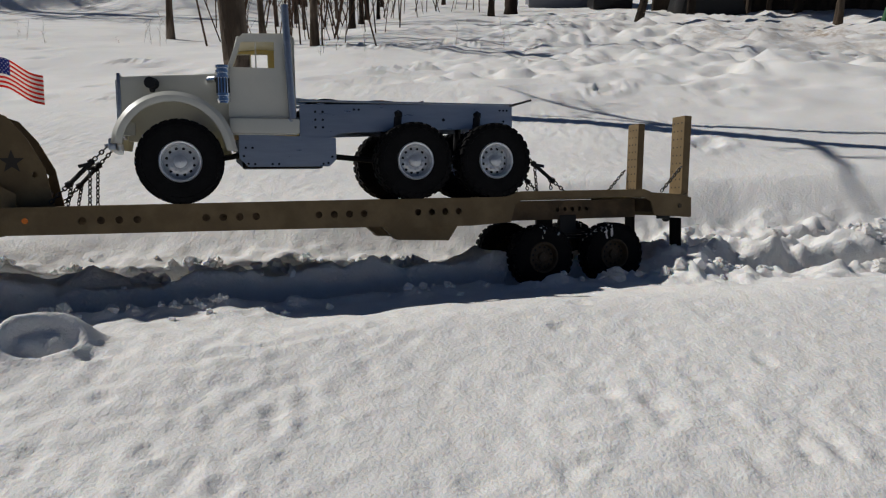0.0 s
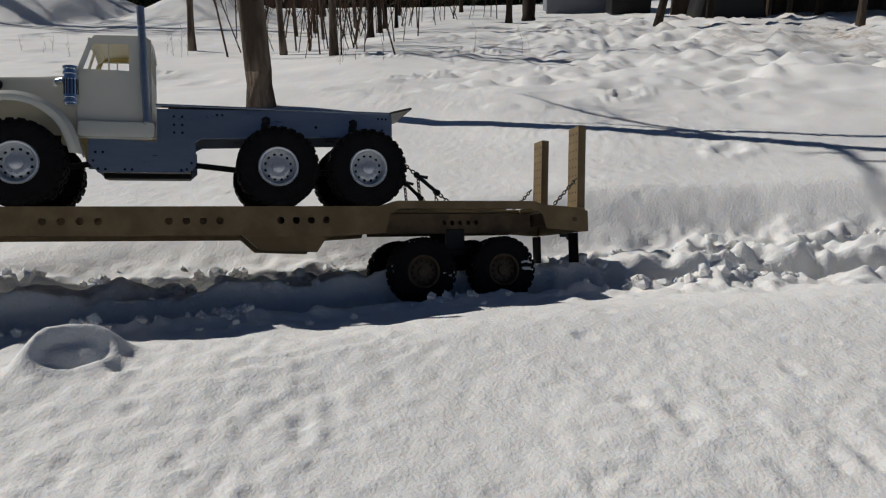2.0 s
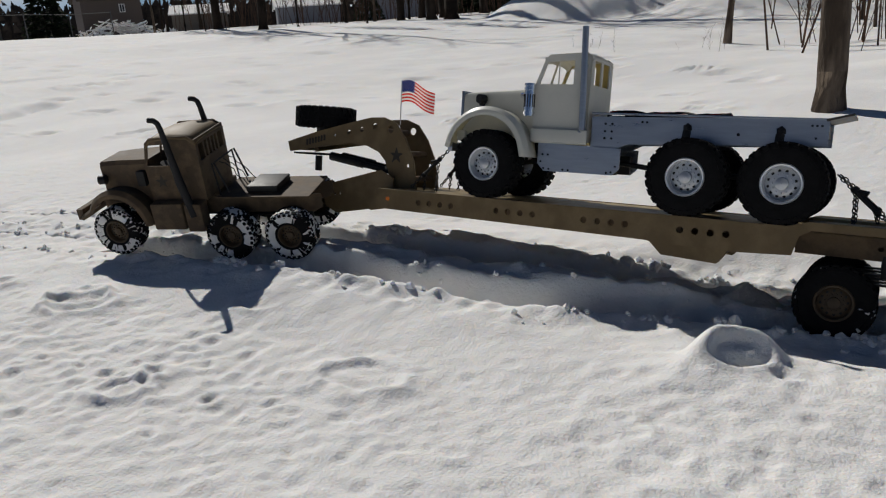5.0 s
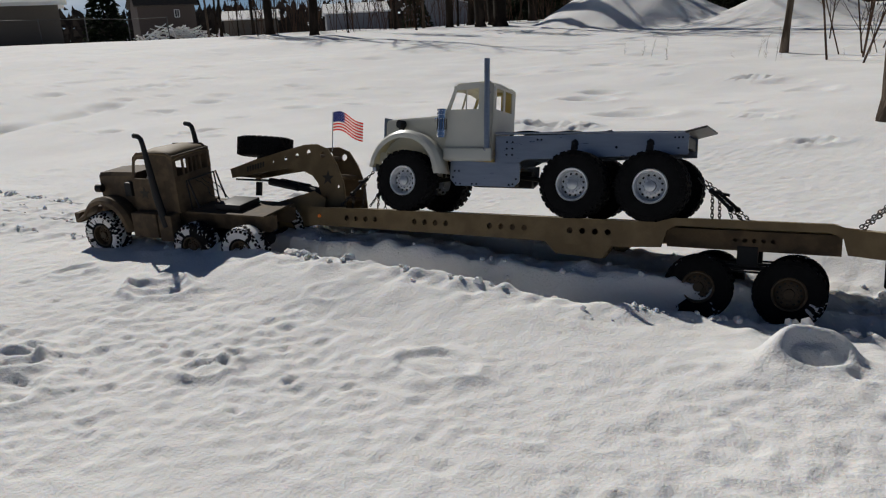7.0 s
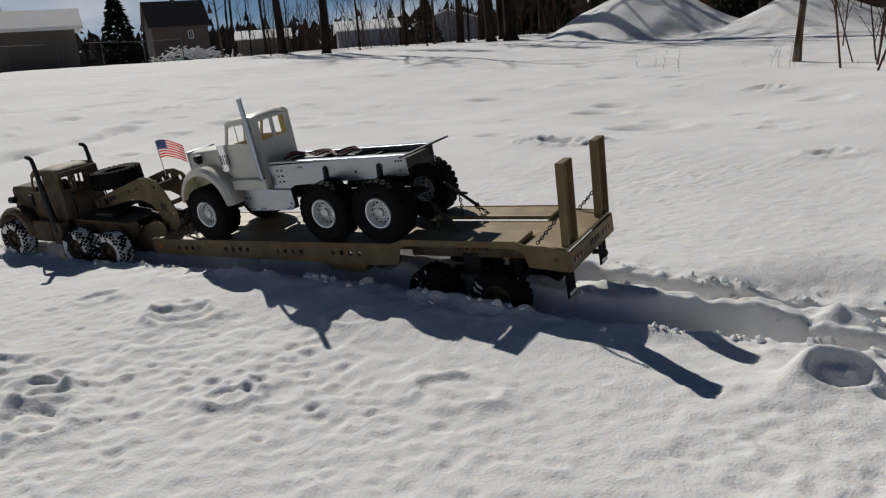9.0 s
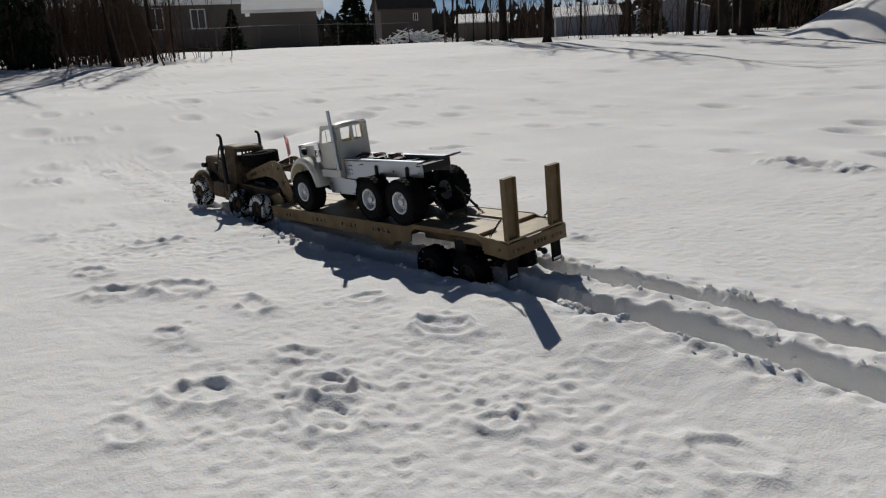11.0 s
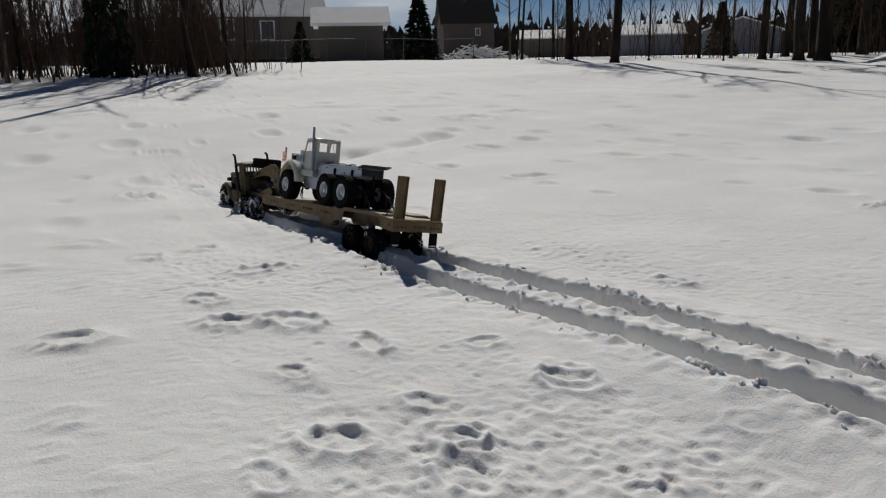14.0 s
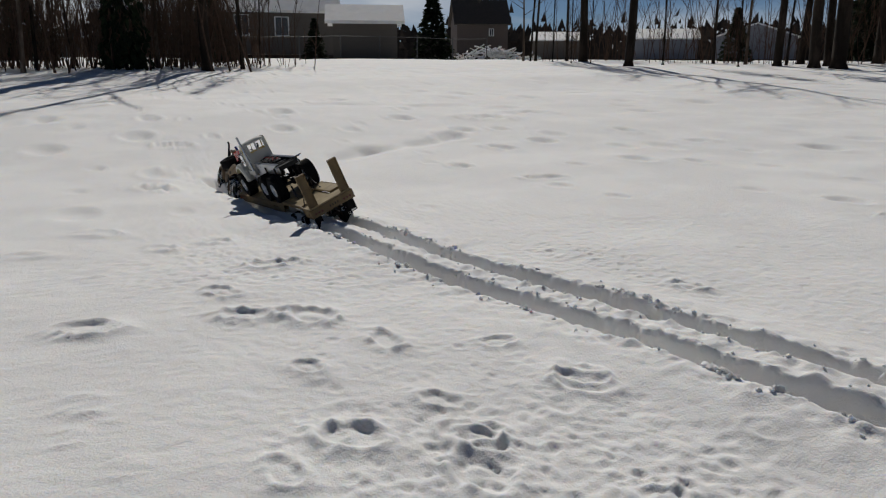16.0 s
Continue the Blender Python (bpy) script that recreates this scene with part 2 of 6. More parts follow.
def tube(bm, pts, r, seg=8):
    """A round bar along points; r is one radius or one for each point."""
    pts = [Vector(p) for p in pts]
    rs = r if isinstance(r, (list, tuple)) else [r] * len(pts)
    rings = []
    for i, p in enumerate(pts):
        d = (pts[min(i + 1, len(pts) - 1)] - pts[max(i - 1, 0)]).normalized()
        q = d.to_track_quat("Z", "Y")
        rings.append([bm.verts.new(p + q @ Vector((math.cos(2 * math.pi * k / seg) * rs[i], math.sin(2 * math.pi * k / seg) * rs[i], 0))) for k in range(seg)])
    for a, b in zip(rings, rings[1:]):
        for k in range(seg):
            bm.faces.new((a[k], a[(k + 1) % seg], b[(k + 1) % seg], b[k]))
    bm.faces.new(rings[0][::-1])
    bm.faces.new(rings[-1])
    return bm


def lathe(bm, profile, seg=32, axis="y"):
    """Turns (radius, along) points round an axis."""
    rings = []
    for r, h in profile:
        ring = []
        for k in range(seg):
            a = 2 * math.pi * k / seg
            c, s = math.cos(a) * r, math.sin(a) * r
            ring.append(bm.verts.new((c, h, s) if axis == "y" else (c, s, h)))
        rings.append(ring)
    for a, b in zip(rings, rings[1:]):
        for k in range(seg):
            bm.faces.new((a[k], a[(k + 1) % seg], b[(k + 1) % seg], b[k]))
    return bm


def plate(bm, outline, holes, y0, y1):
    """A flat plate cut to an outline in x and z, with round holes (x, z, radius), between y0 and y1."""
    cu = bpy.data.curves.new("cut", "CURVE")
    cu.dimensions, cu.fill_mode, cu.extrude = "2D", "BOTH", abs(y1 - y0) / 2
    loops = [outline] + [[(x + r * math.cos(k * math.pi / 7), z + r * math.sin(k * math.pi / 7)) for k in range(14)] for x, z, r in holes]
    for lp in loops:
        sp = cu.splines.new("POLY")
        sp.points.add(len(lp) - 1)
        for q, (x, z) in zip(sp.points, lp):
            q.co = (x, z, 0, 1)
        sp.use_cyclic_u = True
    ob = bpy.data.objects.new("cut", cu)
    me = bpy.data.meshes.new_from_object(ob)
    me.transform(Matrix.Translation((0, (y0 + y1) / 2, 0)) @ Matrix.Rotation(radians(90), 4, "X"))
    bm.from_mesh(me)
    bpy.data.objects.remove(ob)
    bpy.data.curves.remove(cu)
    bpy.data.meshes.remove(me)
    bmesh.ops.remove_doubles(bm, verts=bm.verts[:], dist=0.00005)
    return bm


def arc(cx, cz, r, a0, a1, n):
    return [(cx + r * math.cos(radians(a0 + (a1 - a0) * k / n)), cz + r * math.sin(radians(a0 + (a1 - a0) * k / n))) for k in range(n + 1)]


def star(bm, c, r, y, depth=0.0015):
    pts = [(c[0] + (r if k % 2 == 0 else r * 0.4) * math.sin(k * math.pi / 5), c[1] + (r if k % 2 == 0 else r * 0.4) * math.cos(k * math.pi / 5)) for k in range(10)]
    return plate(bm, pts, [], y, y + depth)


# ---- the ground: one sheet of snow ----
PATH_X = [-7.0, -6.1, -5.5, -5.0, -4.5, -4.0, -3.4, -2.9, -2.4, -1.9, -1.43, -0.75, -0.5, 0.0, 0.2, 0.5, 0.75, 1.4, 2.4, 5.0]
PATH_Y = [0.62, 0.75, 0.86, 0.90, 0.99, 1.12, 1.24, 1.39, 1.53, 1.67, 1.82, 2.02, 2.17, 2.36, 2.45, 2.58, 2.68, 2.86, 3.0, 3.2]
FLOOR_NEAR = [-0.17, -0.155, -0.13, -0.12, -0.085, -0.06, -0.055, -0.08, -0.06, -0.025, -0.003, -0.045, -0.065, -0.075, -0.10, -0.105, -0.12, -0.125, -0.10, 0.0]
FLOOR_FAR = [-0.19, -0.175, -0.15, -0.13, -0.085, -0.085, -0.08, -0.065, -0.045, -0.022, -0.005, -0.045, -0.105, -0.125, -0.155, -0.18, -0.185, -0.175, -0.13, 0.0]


def rut_depth(x):
    """How deep the wheels sink: less on the firm crust of the open field."""
    return np.interp(x, [-6.5, -2.3, -1.5, -0.2, 3.0], [0.066, 0.070, 0.050, 0.052, 0.055])


RUT_V, RUT_W = 0.127, 0.056
# old boot prints: x, y, length, turn in degrees
PRINTS = [(-4.61, -0.28, 0.26, 70), (-4.15, -0.58, 0.20, 60), (-3.47, 0.53, 0.25, 80), (-3.05, 0.25, 0.18, 30), (-2.75, 0.31, 0.24, 75), (-2.79, -0.25, 0.25, 60), (-2.64, 0.53, 0.27, 40), (-2.31, 0.72, 0.22, 10), (-2.14, 1.07, 0.14, 70), (-1.95, 1.43, 0.20, 70), (-1.80, 1.19, 0.19, 20), (-1.81, 0.72, 0.16, 50), (-2.15, 0.42, 0.18, 30), (-1.61, 0.74, 0.19, 65), (-1.70, 0.44, 0.22, 50), (-1.95, -0.25, 0.10, 0), (-2.14, -0.22, 0.16, 30), (-1.58, 0.24, 0.17, 10), (-1.41, 0.68, 0.22, 30), (-1.75, -0.11, 0.09, 0), (-4.07, 0.04, 0.22, 20), (-4.16, 0.32, 0.22, 60), (-6.4, 0.03, 0.28, 70), (-2.44, 2.14, 0.16, 40)]
NEAR_PRINTS = [(-1.74, 1.17, 0.20, 30), (-0.80, 1.36, 0.20, 15), (-1.55, 0.74, 0.16, 20), (-1.18, 1.03, 0.15, 60), (-1.30, 1.45, 0.14, 20)]
# hollows and old prints further out on the field
HOLLOWS = [(-0.97, 8.76, 0.7, 20), (1.27, 5.53, 0.35, 40), (2.39, 9.27, 0.6, 10), (2.89, 7.6, 0.6, 70), (3.37, 7.37, 0.5, 0), (-0.27, 6.73, 0.45, 50), (1.95, 5.58, 0.4, 10), (0.01, 9.51, 0.5, 0), (0.93, 7.28, 0.4, 30), (1.49, 4.02, 0.3, 60), (-9.59, 4.51, 0.8, 60), (-9.94, 5.43, 0.6, 60), (-7.23, 3.61, 0.4, 20), (-5.37, 3.08, 0.35, 60), (-7.75, 5.57, 0.4, 0), (-6.76, 5.87, 0.4, 80), (-8.05, 9.62, 0.5, 70), (-8.68, 0.31, 0.4, 80), (-6.21, 0.05, 0.35, 70), (-2.9, 7.71, 0.45, 30), (-1.74, 5.14, 0.3, 0), (-2.86, 4.37, 0.45, 20), (-1.17, 4.44, 0.3, 50)]
OLD_TRACKS = [[(-10.3, -1.5), (-11.7, 0.1), (-12.3, 1.9), (-12.1, 3.1), (-11.5, 4.1), (-11.4, 4.9)], [(-7.5, 1.9), (-7.8, 2.3), (-8.2, 3.4)]]


def smooth(a, b, x):
    t = np.clip((x - a) / (b - a), 0, 1)
    return t * t * (3 - 2 * t)


def value_noise(x, y, seed):
    """Smooth random relief between -1 and 1, one bump a metre."""
    xi, yi = np.floor(x), np.floor(y)
    fx, fy = x - xi, y - yi
    fx, fy = fx * fx * (3 - 2 * fx), fy * fy * (3 - 2 * fy)

    def h(a, b):
        v = np.sin(a * 127.1 + b * 311.7 + seed * 74.7) * 43758.5453
        return (v - np.floor(v)) * 2 - 1

    return (h(xi, yi) * (1 - fx) + h(xi + 1, yi) * fx) * (1 - fy) + (h(xi, yi + 1) * (1 - fx) + h(xi + 1, yi + 1) * fx) * fy


def bump(x, y, cx, cy, rx, ry, turn=0.0):
    c, s = math.cos(radians(turn)), math.sin(radians(turn))
    u, v = ((x - cx) * c + (y - cy) * s) / rx, (-(x - cx) * s + (y - cy) * c) / ry
    return np.sqrt(u * u + v * v)


def dimples(x, y, weight, cell, share, r0, r1, seed):
    """Scattered round dents with a faint rim, one at most in each cell; -weight at their bottom."""
    full, on = np.zeros_like(x), weight > 1e-4
    if not on.any():
        return full
    x, y = x[on], y[on]
    out = np.zeros_like(x)
    ci, cj = np.floor(x / cell), np.floor(y / cell)

    def h(a, b, k):
        v = np.sin(a * 127.1 + b * 311.7 + (seed + k) * 74.7) * 43758.5453
        return v - np.floor(v)

    for i in (-1, 0, 1):
        for j in (-1, 0, 1):
            a, b = ci + i, cj + j
            rad = r0 + (r1 - r0) * h(a, b, 3) ** 2
            d = np.hypot(x - (a + h(a, b, 1)) * cell, y - (b + h(a, b, 2)) * cell) / rad
            hit = np.flatnonzero((h(a, b, 4) < share) & (d < 1.8))
            dd = d[hit]
            out[hit] += (0.3 * np.exp(-((dd - 1.2) / 0.28) ** 2) - smooth(1.05, 0.45, dd)) * (0.4 + 0.6 * h(a[hit], b[hit], 5)) * (rad[hit] / r1)
    full[on] = out * weight[on]
    return full


def surface(x, y):
    """Height of the untouched snow."""
    x, y = np.atleast_1d(np.asarray(x, float)), np.atleast_1d(np.asarray(y, float))
    r = np.hypot(x, y)
    z = 0.9 * smooth(3.0, 34.0, r)
    z = z + 0.12 * smooth(4.0, 6.5, y) * smooth(-3.0, -0.5, x)
    z = z - 0.04 * np.exp(-bump(x, y, 3.0, 17.0, 6.0, 3.2) ** 2)
    bank = smooth(4.5, 7.5, y) * smooth(-0.6, 1.8, x) * smooth(20, 14, y)
    z = z + bank * (0.05 * value_noise(x * 1.1, y * 1.1, 71) + 0.04 * value_noise(x * 2.7, y * 2.7, 72) + 0.035 * value_noise(x * 5, y * 5, 73) + 0.032 * value_noise(x * 9, y * 9, 74))
    lumpy = smooth(4.2, 6.5, y) * smooth(-1.6, 0.8, x) * smooth(18, 13, y) * smooth(14, 9, x)
    z = z - 0.055 * dimples(x, y, lumpy, 0.42, 0.45, 0.09, 0.19, 77) + 0.045 * dimples(x - 0.3 * y, y + 0.3 * x, lumpy, 0.5, 0.4, 0.08, 0.2, 78)
    z = z + 1.30 * np.maximum(0, 1 - bump(x, y, -11.5, 19.2, 2.9, 2.4) ** 1.3) * (1 + 0.12 * value_noise(x * 1.7, y * 1.7, 8))
    z = z + 0.80 * np.exp(-bump(x, y, -6.9, 18.6, 1.5, 1.3) ** 2)
    z = z - 0.13 * np.exp(-bump(x, y, -6.8, 0.7, 2.4, 3.0) ** 2)
    z = z + 0.015 * value_noise(x * 0.9, y * 0.9, 1) + 0.008 * value_noise(x * 2.3, y * 2.3, 2) * smooth(0, 1, r)
    z = z + 0.06 * value_noise(x * 0.35, y * 0.35, 3) * smooth(4, 10, r)
    z = z + 0.035 * value_noise(x * 1.6, y * 1.6, 14) * smooth(3.5, 7, y) * smooth(-2, 1, x)
    return z


def path_parts(x, y):
    yc = np.interp(x, PATH_X, PATH_Y)
    v = (y - yc) * 0.955
    return yc, v


def ground_z(x, y, cuts=1.0):
    x, y = np.asarray(x, float), np.asarray(y, float)
    z = surface(x, y)
    # small pits and crust of old snow
    r = np.hypot(x, y)
    near = smooth(8, 3, r)
    rough = 0.22 + 0.65 * smooth(-0.1, 0.5, value_noise(x * 1.1 + 3, y * 1.1, 5))
    for cx, cy, lx, ly, turn, much in ((-1.2, 1.08, 0.75, 0.30, 12, 1.5), (-1.45, 0.72, 0.5, 0.36, 30, 1.5), (0.95, 1.6, 0.5, 0.35, 10, 0.8)):
        rough = np.maximum(rough, much * np.exp(-bump(x, y, cx, cy, lx, ly, turn) ** 2))
    rough = np.maximum(rough, 1.2 * np.exp(-bump(x, y, -3.9, 0.2, 0.7, 0.35, 20) ** 2))
    z = z + near * (0.0016 * value_noise(x * 7, y * 7, 6) + (0.0008 + 0.0016 * rough) * value_noise(x * 16 + y * 5, y * 16 - x * 5, 7) + (0.0012 + 0.0032 * rough) * value_noise(x * 37 + y * 9, y * 37 - x * 9, 9))
    z = z + 0.0045 * dimples(x, y, near, 0.075, 0.30, 0.010, 0.028, 51) + 0.0075 * dimples(x + 0.3 * y, y - 0.3 * x, near * rough, 0.052, 0.55, 0.010, 0.026, 53) + 0.006 * dimples(x - 0.2 * y, y + 0.2 * x, near * rough, 0.17, 0.35, 0.03, 0.06, 55)
    # melted hollows all over the open field
    z = z + 0.055 * dimples(x + 0.4 * y, 1.6 * y - 0.3 * x, smooth(4.0, 6.5, r) * smooth(40, 20, r), 0.9, 0.40, 0.13, 0.34, 57)
    wob = value_noise(x * 9, y * 9, 11) + 0.6 * value_noise(x * 21, y * 21, 12)
    crumb = value_noise(x * 30, y * 30, 13)
    for k, (px, py, ln, turn) in enumerate(PRINTS + NEAR_PRINTS):
        on = np.hypot(x - px, y - py) < 1.25 * ln
        if not on.any():
            continue
        d, grit = bump(x[on], y[on], px, py, ln * 0.46, ln * 0.29, turn) + 0.20 * wob[on], crumb[on]
        deep = 0.35 + 0.65 * ((k * 37) % 10) / 10
        # the trodden snow stands proud where the rest has melted away, with a shallow hollow on top
        z[on] += ln * (0.060 * np.exp(-(d / 1.45) ** 4) * (1 + 0.25 * grit) + 0.022 * np.exp(-((d - 1.05) / 0.20) ** 2) * (1 + 1.2 * grit))
        z[on] -= ln * (0.040 + 0.035 * deep) * smooth(1.0, 0.55, d) * (1 + 0.3 * grit)
        z[on] += ln * 0.05 * (1.1 - deep) * smooth(0.7, 0.1, d)
    for k, (px, py, ln, turn) in enumerate(HOLLOWS):
        on = np.hypot(x - px, y - py) < 1.6 * ln
        if not on.any():
            continue
        d, grit = bump(x[on], y[on], px, py, ln * 0.46, ln * 0.25, turn) + 0.22 * wob[on], crumb[on]
        soft = 0.55 + 0.45 * ((k * 37) % 10) / 10
        z[on] += soft * (0.050 * ln * np.exp(-((d - 1.2) / 0.45) ** 2) * (1 + 0.8 * grit) - 0.075 * ln * smooth(1.05, 0.5, d) * (1 + 0.25 * grit))
    # faint old tracks across the field
    for track in OLD_TRACKS:
        for (ax, ay), (bx, by) in zip(track, track[1:]):
            dx, dy = bx - ax, by - ay
            k = np.clip(((x - ax) * dx + (y - ay) * dy) / (dx * dx + dy * dy), 0, 1)
            d = np.hypot(x - ax - k * dx, y - ay - k * dy)
            z = z - 0.05 * np.exp(-(d / 0.14) ** 2) * smooth(-0.5, 0.5, value_noise(x * 0.8, y * 0.8, 81) + 0.5 * value_noise(x * 3, y * 3, 82))
    # ground level along the track
    yc, v = path_parts(x, y)
    fn, ff = np.interp(x, PATH_X, FLOOR_NEAR), np.interp(x, PATH_X, FLOOR_FAR)
    mix = smooth(-0.13, 0.13, v)
    depth = rut_depth(x)
    level = fn * (1 - mix) + ff * mix + depth
    hold = smooth(0.55, 0.22, np.abs(v)) * smooth(4.5, 2.0, x) * smooth(-9, -6.5, x)
    z = z * (1 - hold) + (level + 0.006 * value_noise(x * 13, y * 13, 21) + 0.006 * value_noise(x * 31, y * 31, 22) * smooth(0.42, 0.24, np.abs(v))) * hold
    # the heap with a flat top beside the track
    d = bump(x, y, -0.22, 1.84, 0.088, 0.058, 40) + 0.07 * wob
    z = z + 0.066 * np.exp(-(d / 1.05) ** 4) - 0.036 * smooth(1.0, 0.55, bump(x, y, -0.20, 1.815, 0.074, 0.042, 40) + 0.06 * wob)
    z = z + 0.018 * np.exp(-bump(x, y, -0.26, 1.76, 0.12, 0.09, 40) ** 2)
    ridge = smooth(0.085, 0.045, np.abs(v)) * smooth(-1.3, -0.4, x) * smooth(2.6, 1.6, x)
    z = z + ridge * np.maximum(0, 0.020 + 0.035 * value_noise(x * 8, y * 8, 61) + 0.020 * value_noise(x * 19, y * 19, 62))
    # the two ruts with crumbled edges
    edge = 0.006 * value_noise(x * 14, y * 3, 31) + 0.006 * value_noise(x * 37, y * 7, 32)
    for side in (-1, 1):
        d = np.abs(v - side * RUT_V) + edge
        cut = smooth(RUT_W + 0.014, RUT_W - 0.012, d) * smooth(3.8, 2.6, x) * smooth(-6.95, -6.45, x)
        z = z - (depth + 0.03 + 0.02 * (x < -1.8)) * cut * (1 - 0.10 * value_noise(x * 25, y * 9, 33)) * cuts
        lip = np.exp(-((d - RUT_W - 0.03) / 0.022) ** 2) * smooth(3.8, 2.6, x) * smooth(-6.95, -6.45, x)
        z = z + cuts * lip * smooth(-3.2, -1.0, x + 1.2) * np.maximum(0, 0.003 + 0.010 * value_noise(x * 17, y * 17, 34) + 0.009 * value_noise(x * 41, y * 41, 35))
    # churned snow where the wheels dug in
    churn = smooth(0.75, 1.1, x) * smooth(3.4, 2.4, x) * smooth(0.42, 0.22, np.abs(v))
    z = z + churn * (0.020 * value_noise(x * 8, y * 8, 41) + 0.018 * value_noise(x * 19, y * 19, 42) + 0.014 * value_noise(x * 39, y * 39, 43))
    return z


def spaced(lo, fine_lo, fine_hi, hi, step, grow_down, grow_up):
    mid = list(np.arange(fine_lo, fine_hi, step))
    up, s, x = [], step, mid[-1]
    while x < hi:
        s *= grow_up
        x += s
        up.append(x)
    down, s, x = [], step, mid[0]
    while x > lo:
        s *= grow_down
        x -= s
        down.append(x)
    return np.array(down[::-1] + mid + up)


def make_ground():
    xs = spaced(-160, -3.3, 1.45, 120, 0.0085, 1.02, 1.03)
    ys = spaced(-90, 0.2, 2.65, 180, 0.0085, 1.06, 1.0165)
    X, Y = np.meshgrid(xs, ys)
    Z = ground_z(X, Y)
    nx, ny = len(xs), len(ys)
    me = bpy.data.meshes.new("snow_ground")
    me.vertices.add(nx * ny)
    me.vertices.foreach_set("co", np.stack([X, Y, Z], -1).ravel())
    i = (np.arange(ny - 1)[:, None] * nx + np.arange(nx - 1)[None, :]).ravel()
    quads = np.stack([i, i + 1, i + nx + 1, i + nx], -1)
    me.loops.add(quads.size)
    me.loops.foreach_set("vertex_index", quads.ravel())
    me.polygons.add(len(quads))
    me.polygons.foreach_set("loop_start", np.arange(len(quads)) * 4)
    me.update(calc_edges=True)
    me.shade_smooth()
    me.materials.append(GROUND_SNOW)
    return tagged(new("ground", me), "sunlit old snow with boot prints and wheel ruts", "snow", kind="structure")


make_ground()


def gz(x, y):
    return float(ground_z(np.array([float(x)]), np.array([float(y)]))[0])


# ---- wheels ----
def tyre_mesh(r, w):
    bm = bmesh.new()
    h = w / 2
    lathe(bm, [(r * 0.44, -h * 0.72), (r * 0.50, -h * 0.92), (r * 0.80, -h * 1.05), (r * 0.93, -h * 0.92), (r * 0.965, -h * 0.6), (r * 0.97, 0), (r * 0.965, h * 0.6), (r * 0.93, h * 0.92), (r * 0.80, h * 1.05), (r * 0.50, h * 0.92), (r * 0.44, h * 0.72)], 40)
    return bm


def tread_mesh(r, w, lugs=26):
    """Staggered rows of tread blocks and shoulder lugs."""
    bm = bmesh.new()
    h = w / 2
    for k in range(lugs):
        for row, (y0, ww) in enumerate(((-0.68, 0.46), (-0.18, 0.36), (0.22, 0.36), (0.70, 0.46))):
            a = 2 * math.pi * (k + (0.5 if row % 2 else 0.0)) / lugs
            m = Matrix.Rotation(a, 4, "Y") @ Matrix.Translation((0, y0 * h, r * 0.972)) @ Matrix.Rotation(radians(14 if row % 2 else -14), 4, "Z")
            bmesh.ops.create_cube(bm, size=1, matrix=m @ Matrix.Diagonal((2 * math.pi * r / lugs * 0.66, ww * h, r * 0.055, 1)))
        for side in (-1, 1):
            a = 2 * math.pi * k / lugs
            m = Matrix.Rotation(a, 4, "Y") @ Matrix.Translation((0, side * h * 0.97, r * 0.89)) @ Matrix.Rotation(radians(20 * side), 4, "X")
            bmesh.ops.create_cube(bm, size=1, matrix=m @ Matrix.Diagonal((2 * math.pi * r / lugs * 0.55, h * 0.16, r * 0.11, 1)))
    return bm


def rim_mesh(r, w, out):
    """The bright outer lip and barrel; out is the side of the face."""
    bm = bmesh.new()
    h = w / 2 * out
    r = r * 0.78
    lathe(bm, [(r * 0.615, -h * 0.8), (r * 0.60, h * 0.2), (r * 0.63, h * 0.90), (r * 0.60, h * 1.0), (r * 0.555, h * 0.98), (r * 0.53, h * 0.75), (r * 0.52, h * 0.35)], 36)
    return bm


def disc_mesh(r, w, out, slots=12):
    """The recessed disc with a ring of hand holes and a raised hub."""
    bm = bmesh.new()
    h = w / 2 * out
    r = r * 0.78
    lathe(bm, [(r * 0.525, h * 0.36), (r * 0.46, h * 0.42), (r * 0.34, h * 0.55), (r * 0.20, h * 0.55), (r * 0.19, h * 0.80), (r * 0.10, h * 0.88), (0.0004, h * 0.89)], 36)
    for k in range(slots):
        a = 2 * math.pi * k / slots
        for rad, size, top in ((0.29, 0.034, 0.70), (0.46, 0.020, 0.52)):
            c = (math.cos(a) * r * rad, math.sin(a) * r * rad)
            rod(bm, (c[0], h * 0.40, c[1]), (c[0], h * top, c[1]), r * size, seg=6)
    return bm


def slot_mesh(r, w, out, slots=12):
    bm = bmesh.new()
    h = w / 2 * out
    r = r * 0.78
    for k in range(slots):
        a = 2 * math.pi * (k + 0.5) / slots
        c = (math.cos(a) * r * 0.40, math.sin(a) * r * 0.40)
        rod(bm, (c[0], h * 0.36, c[1]), (c[0], h * 0.515, c[1]), r * 0.048, seg=8)
    return bm


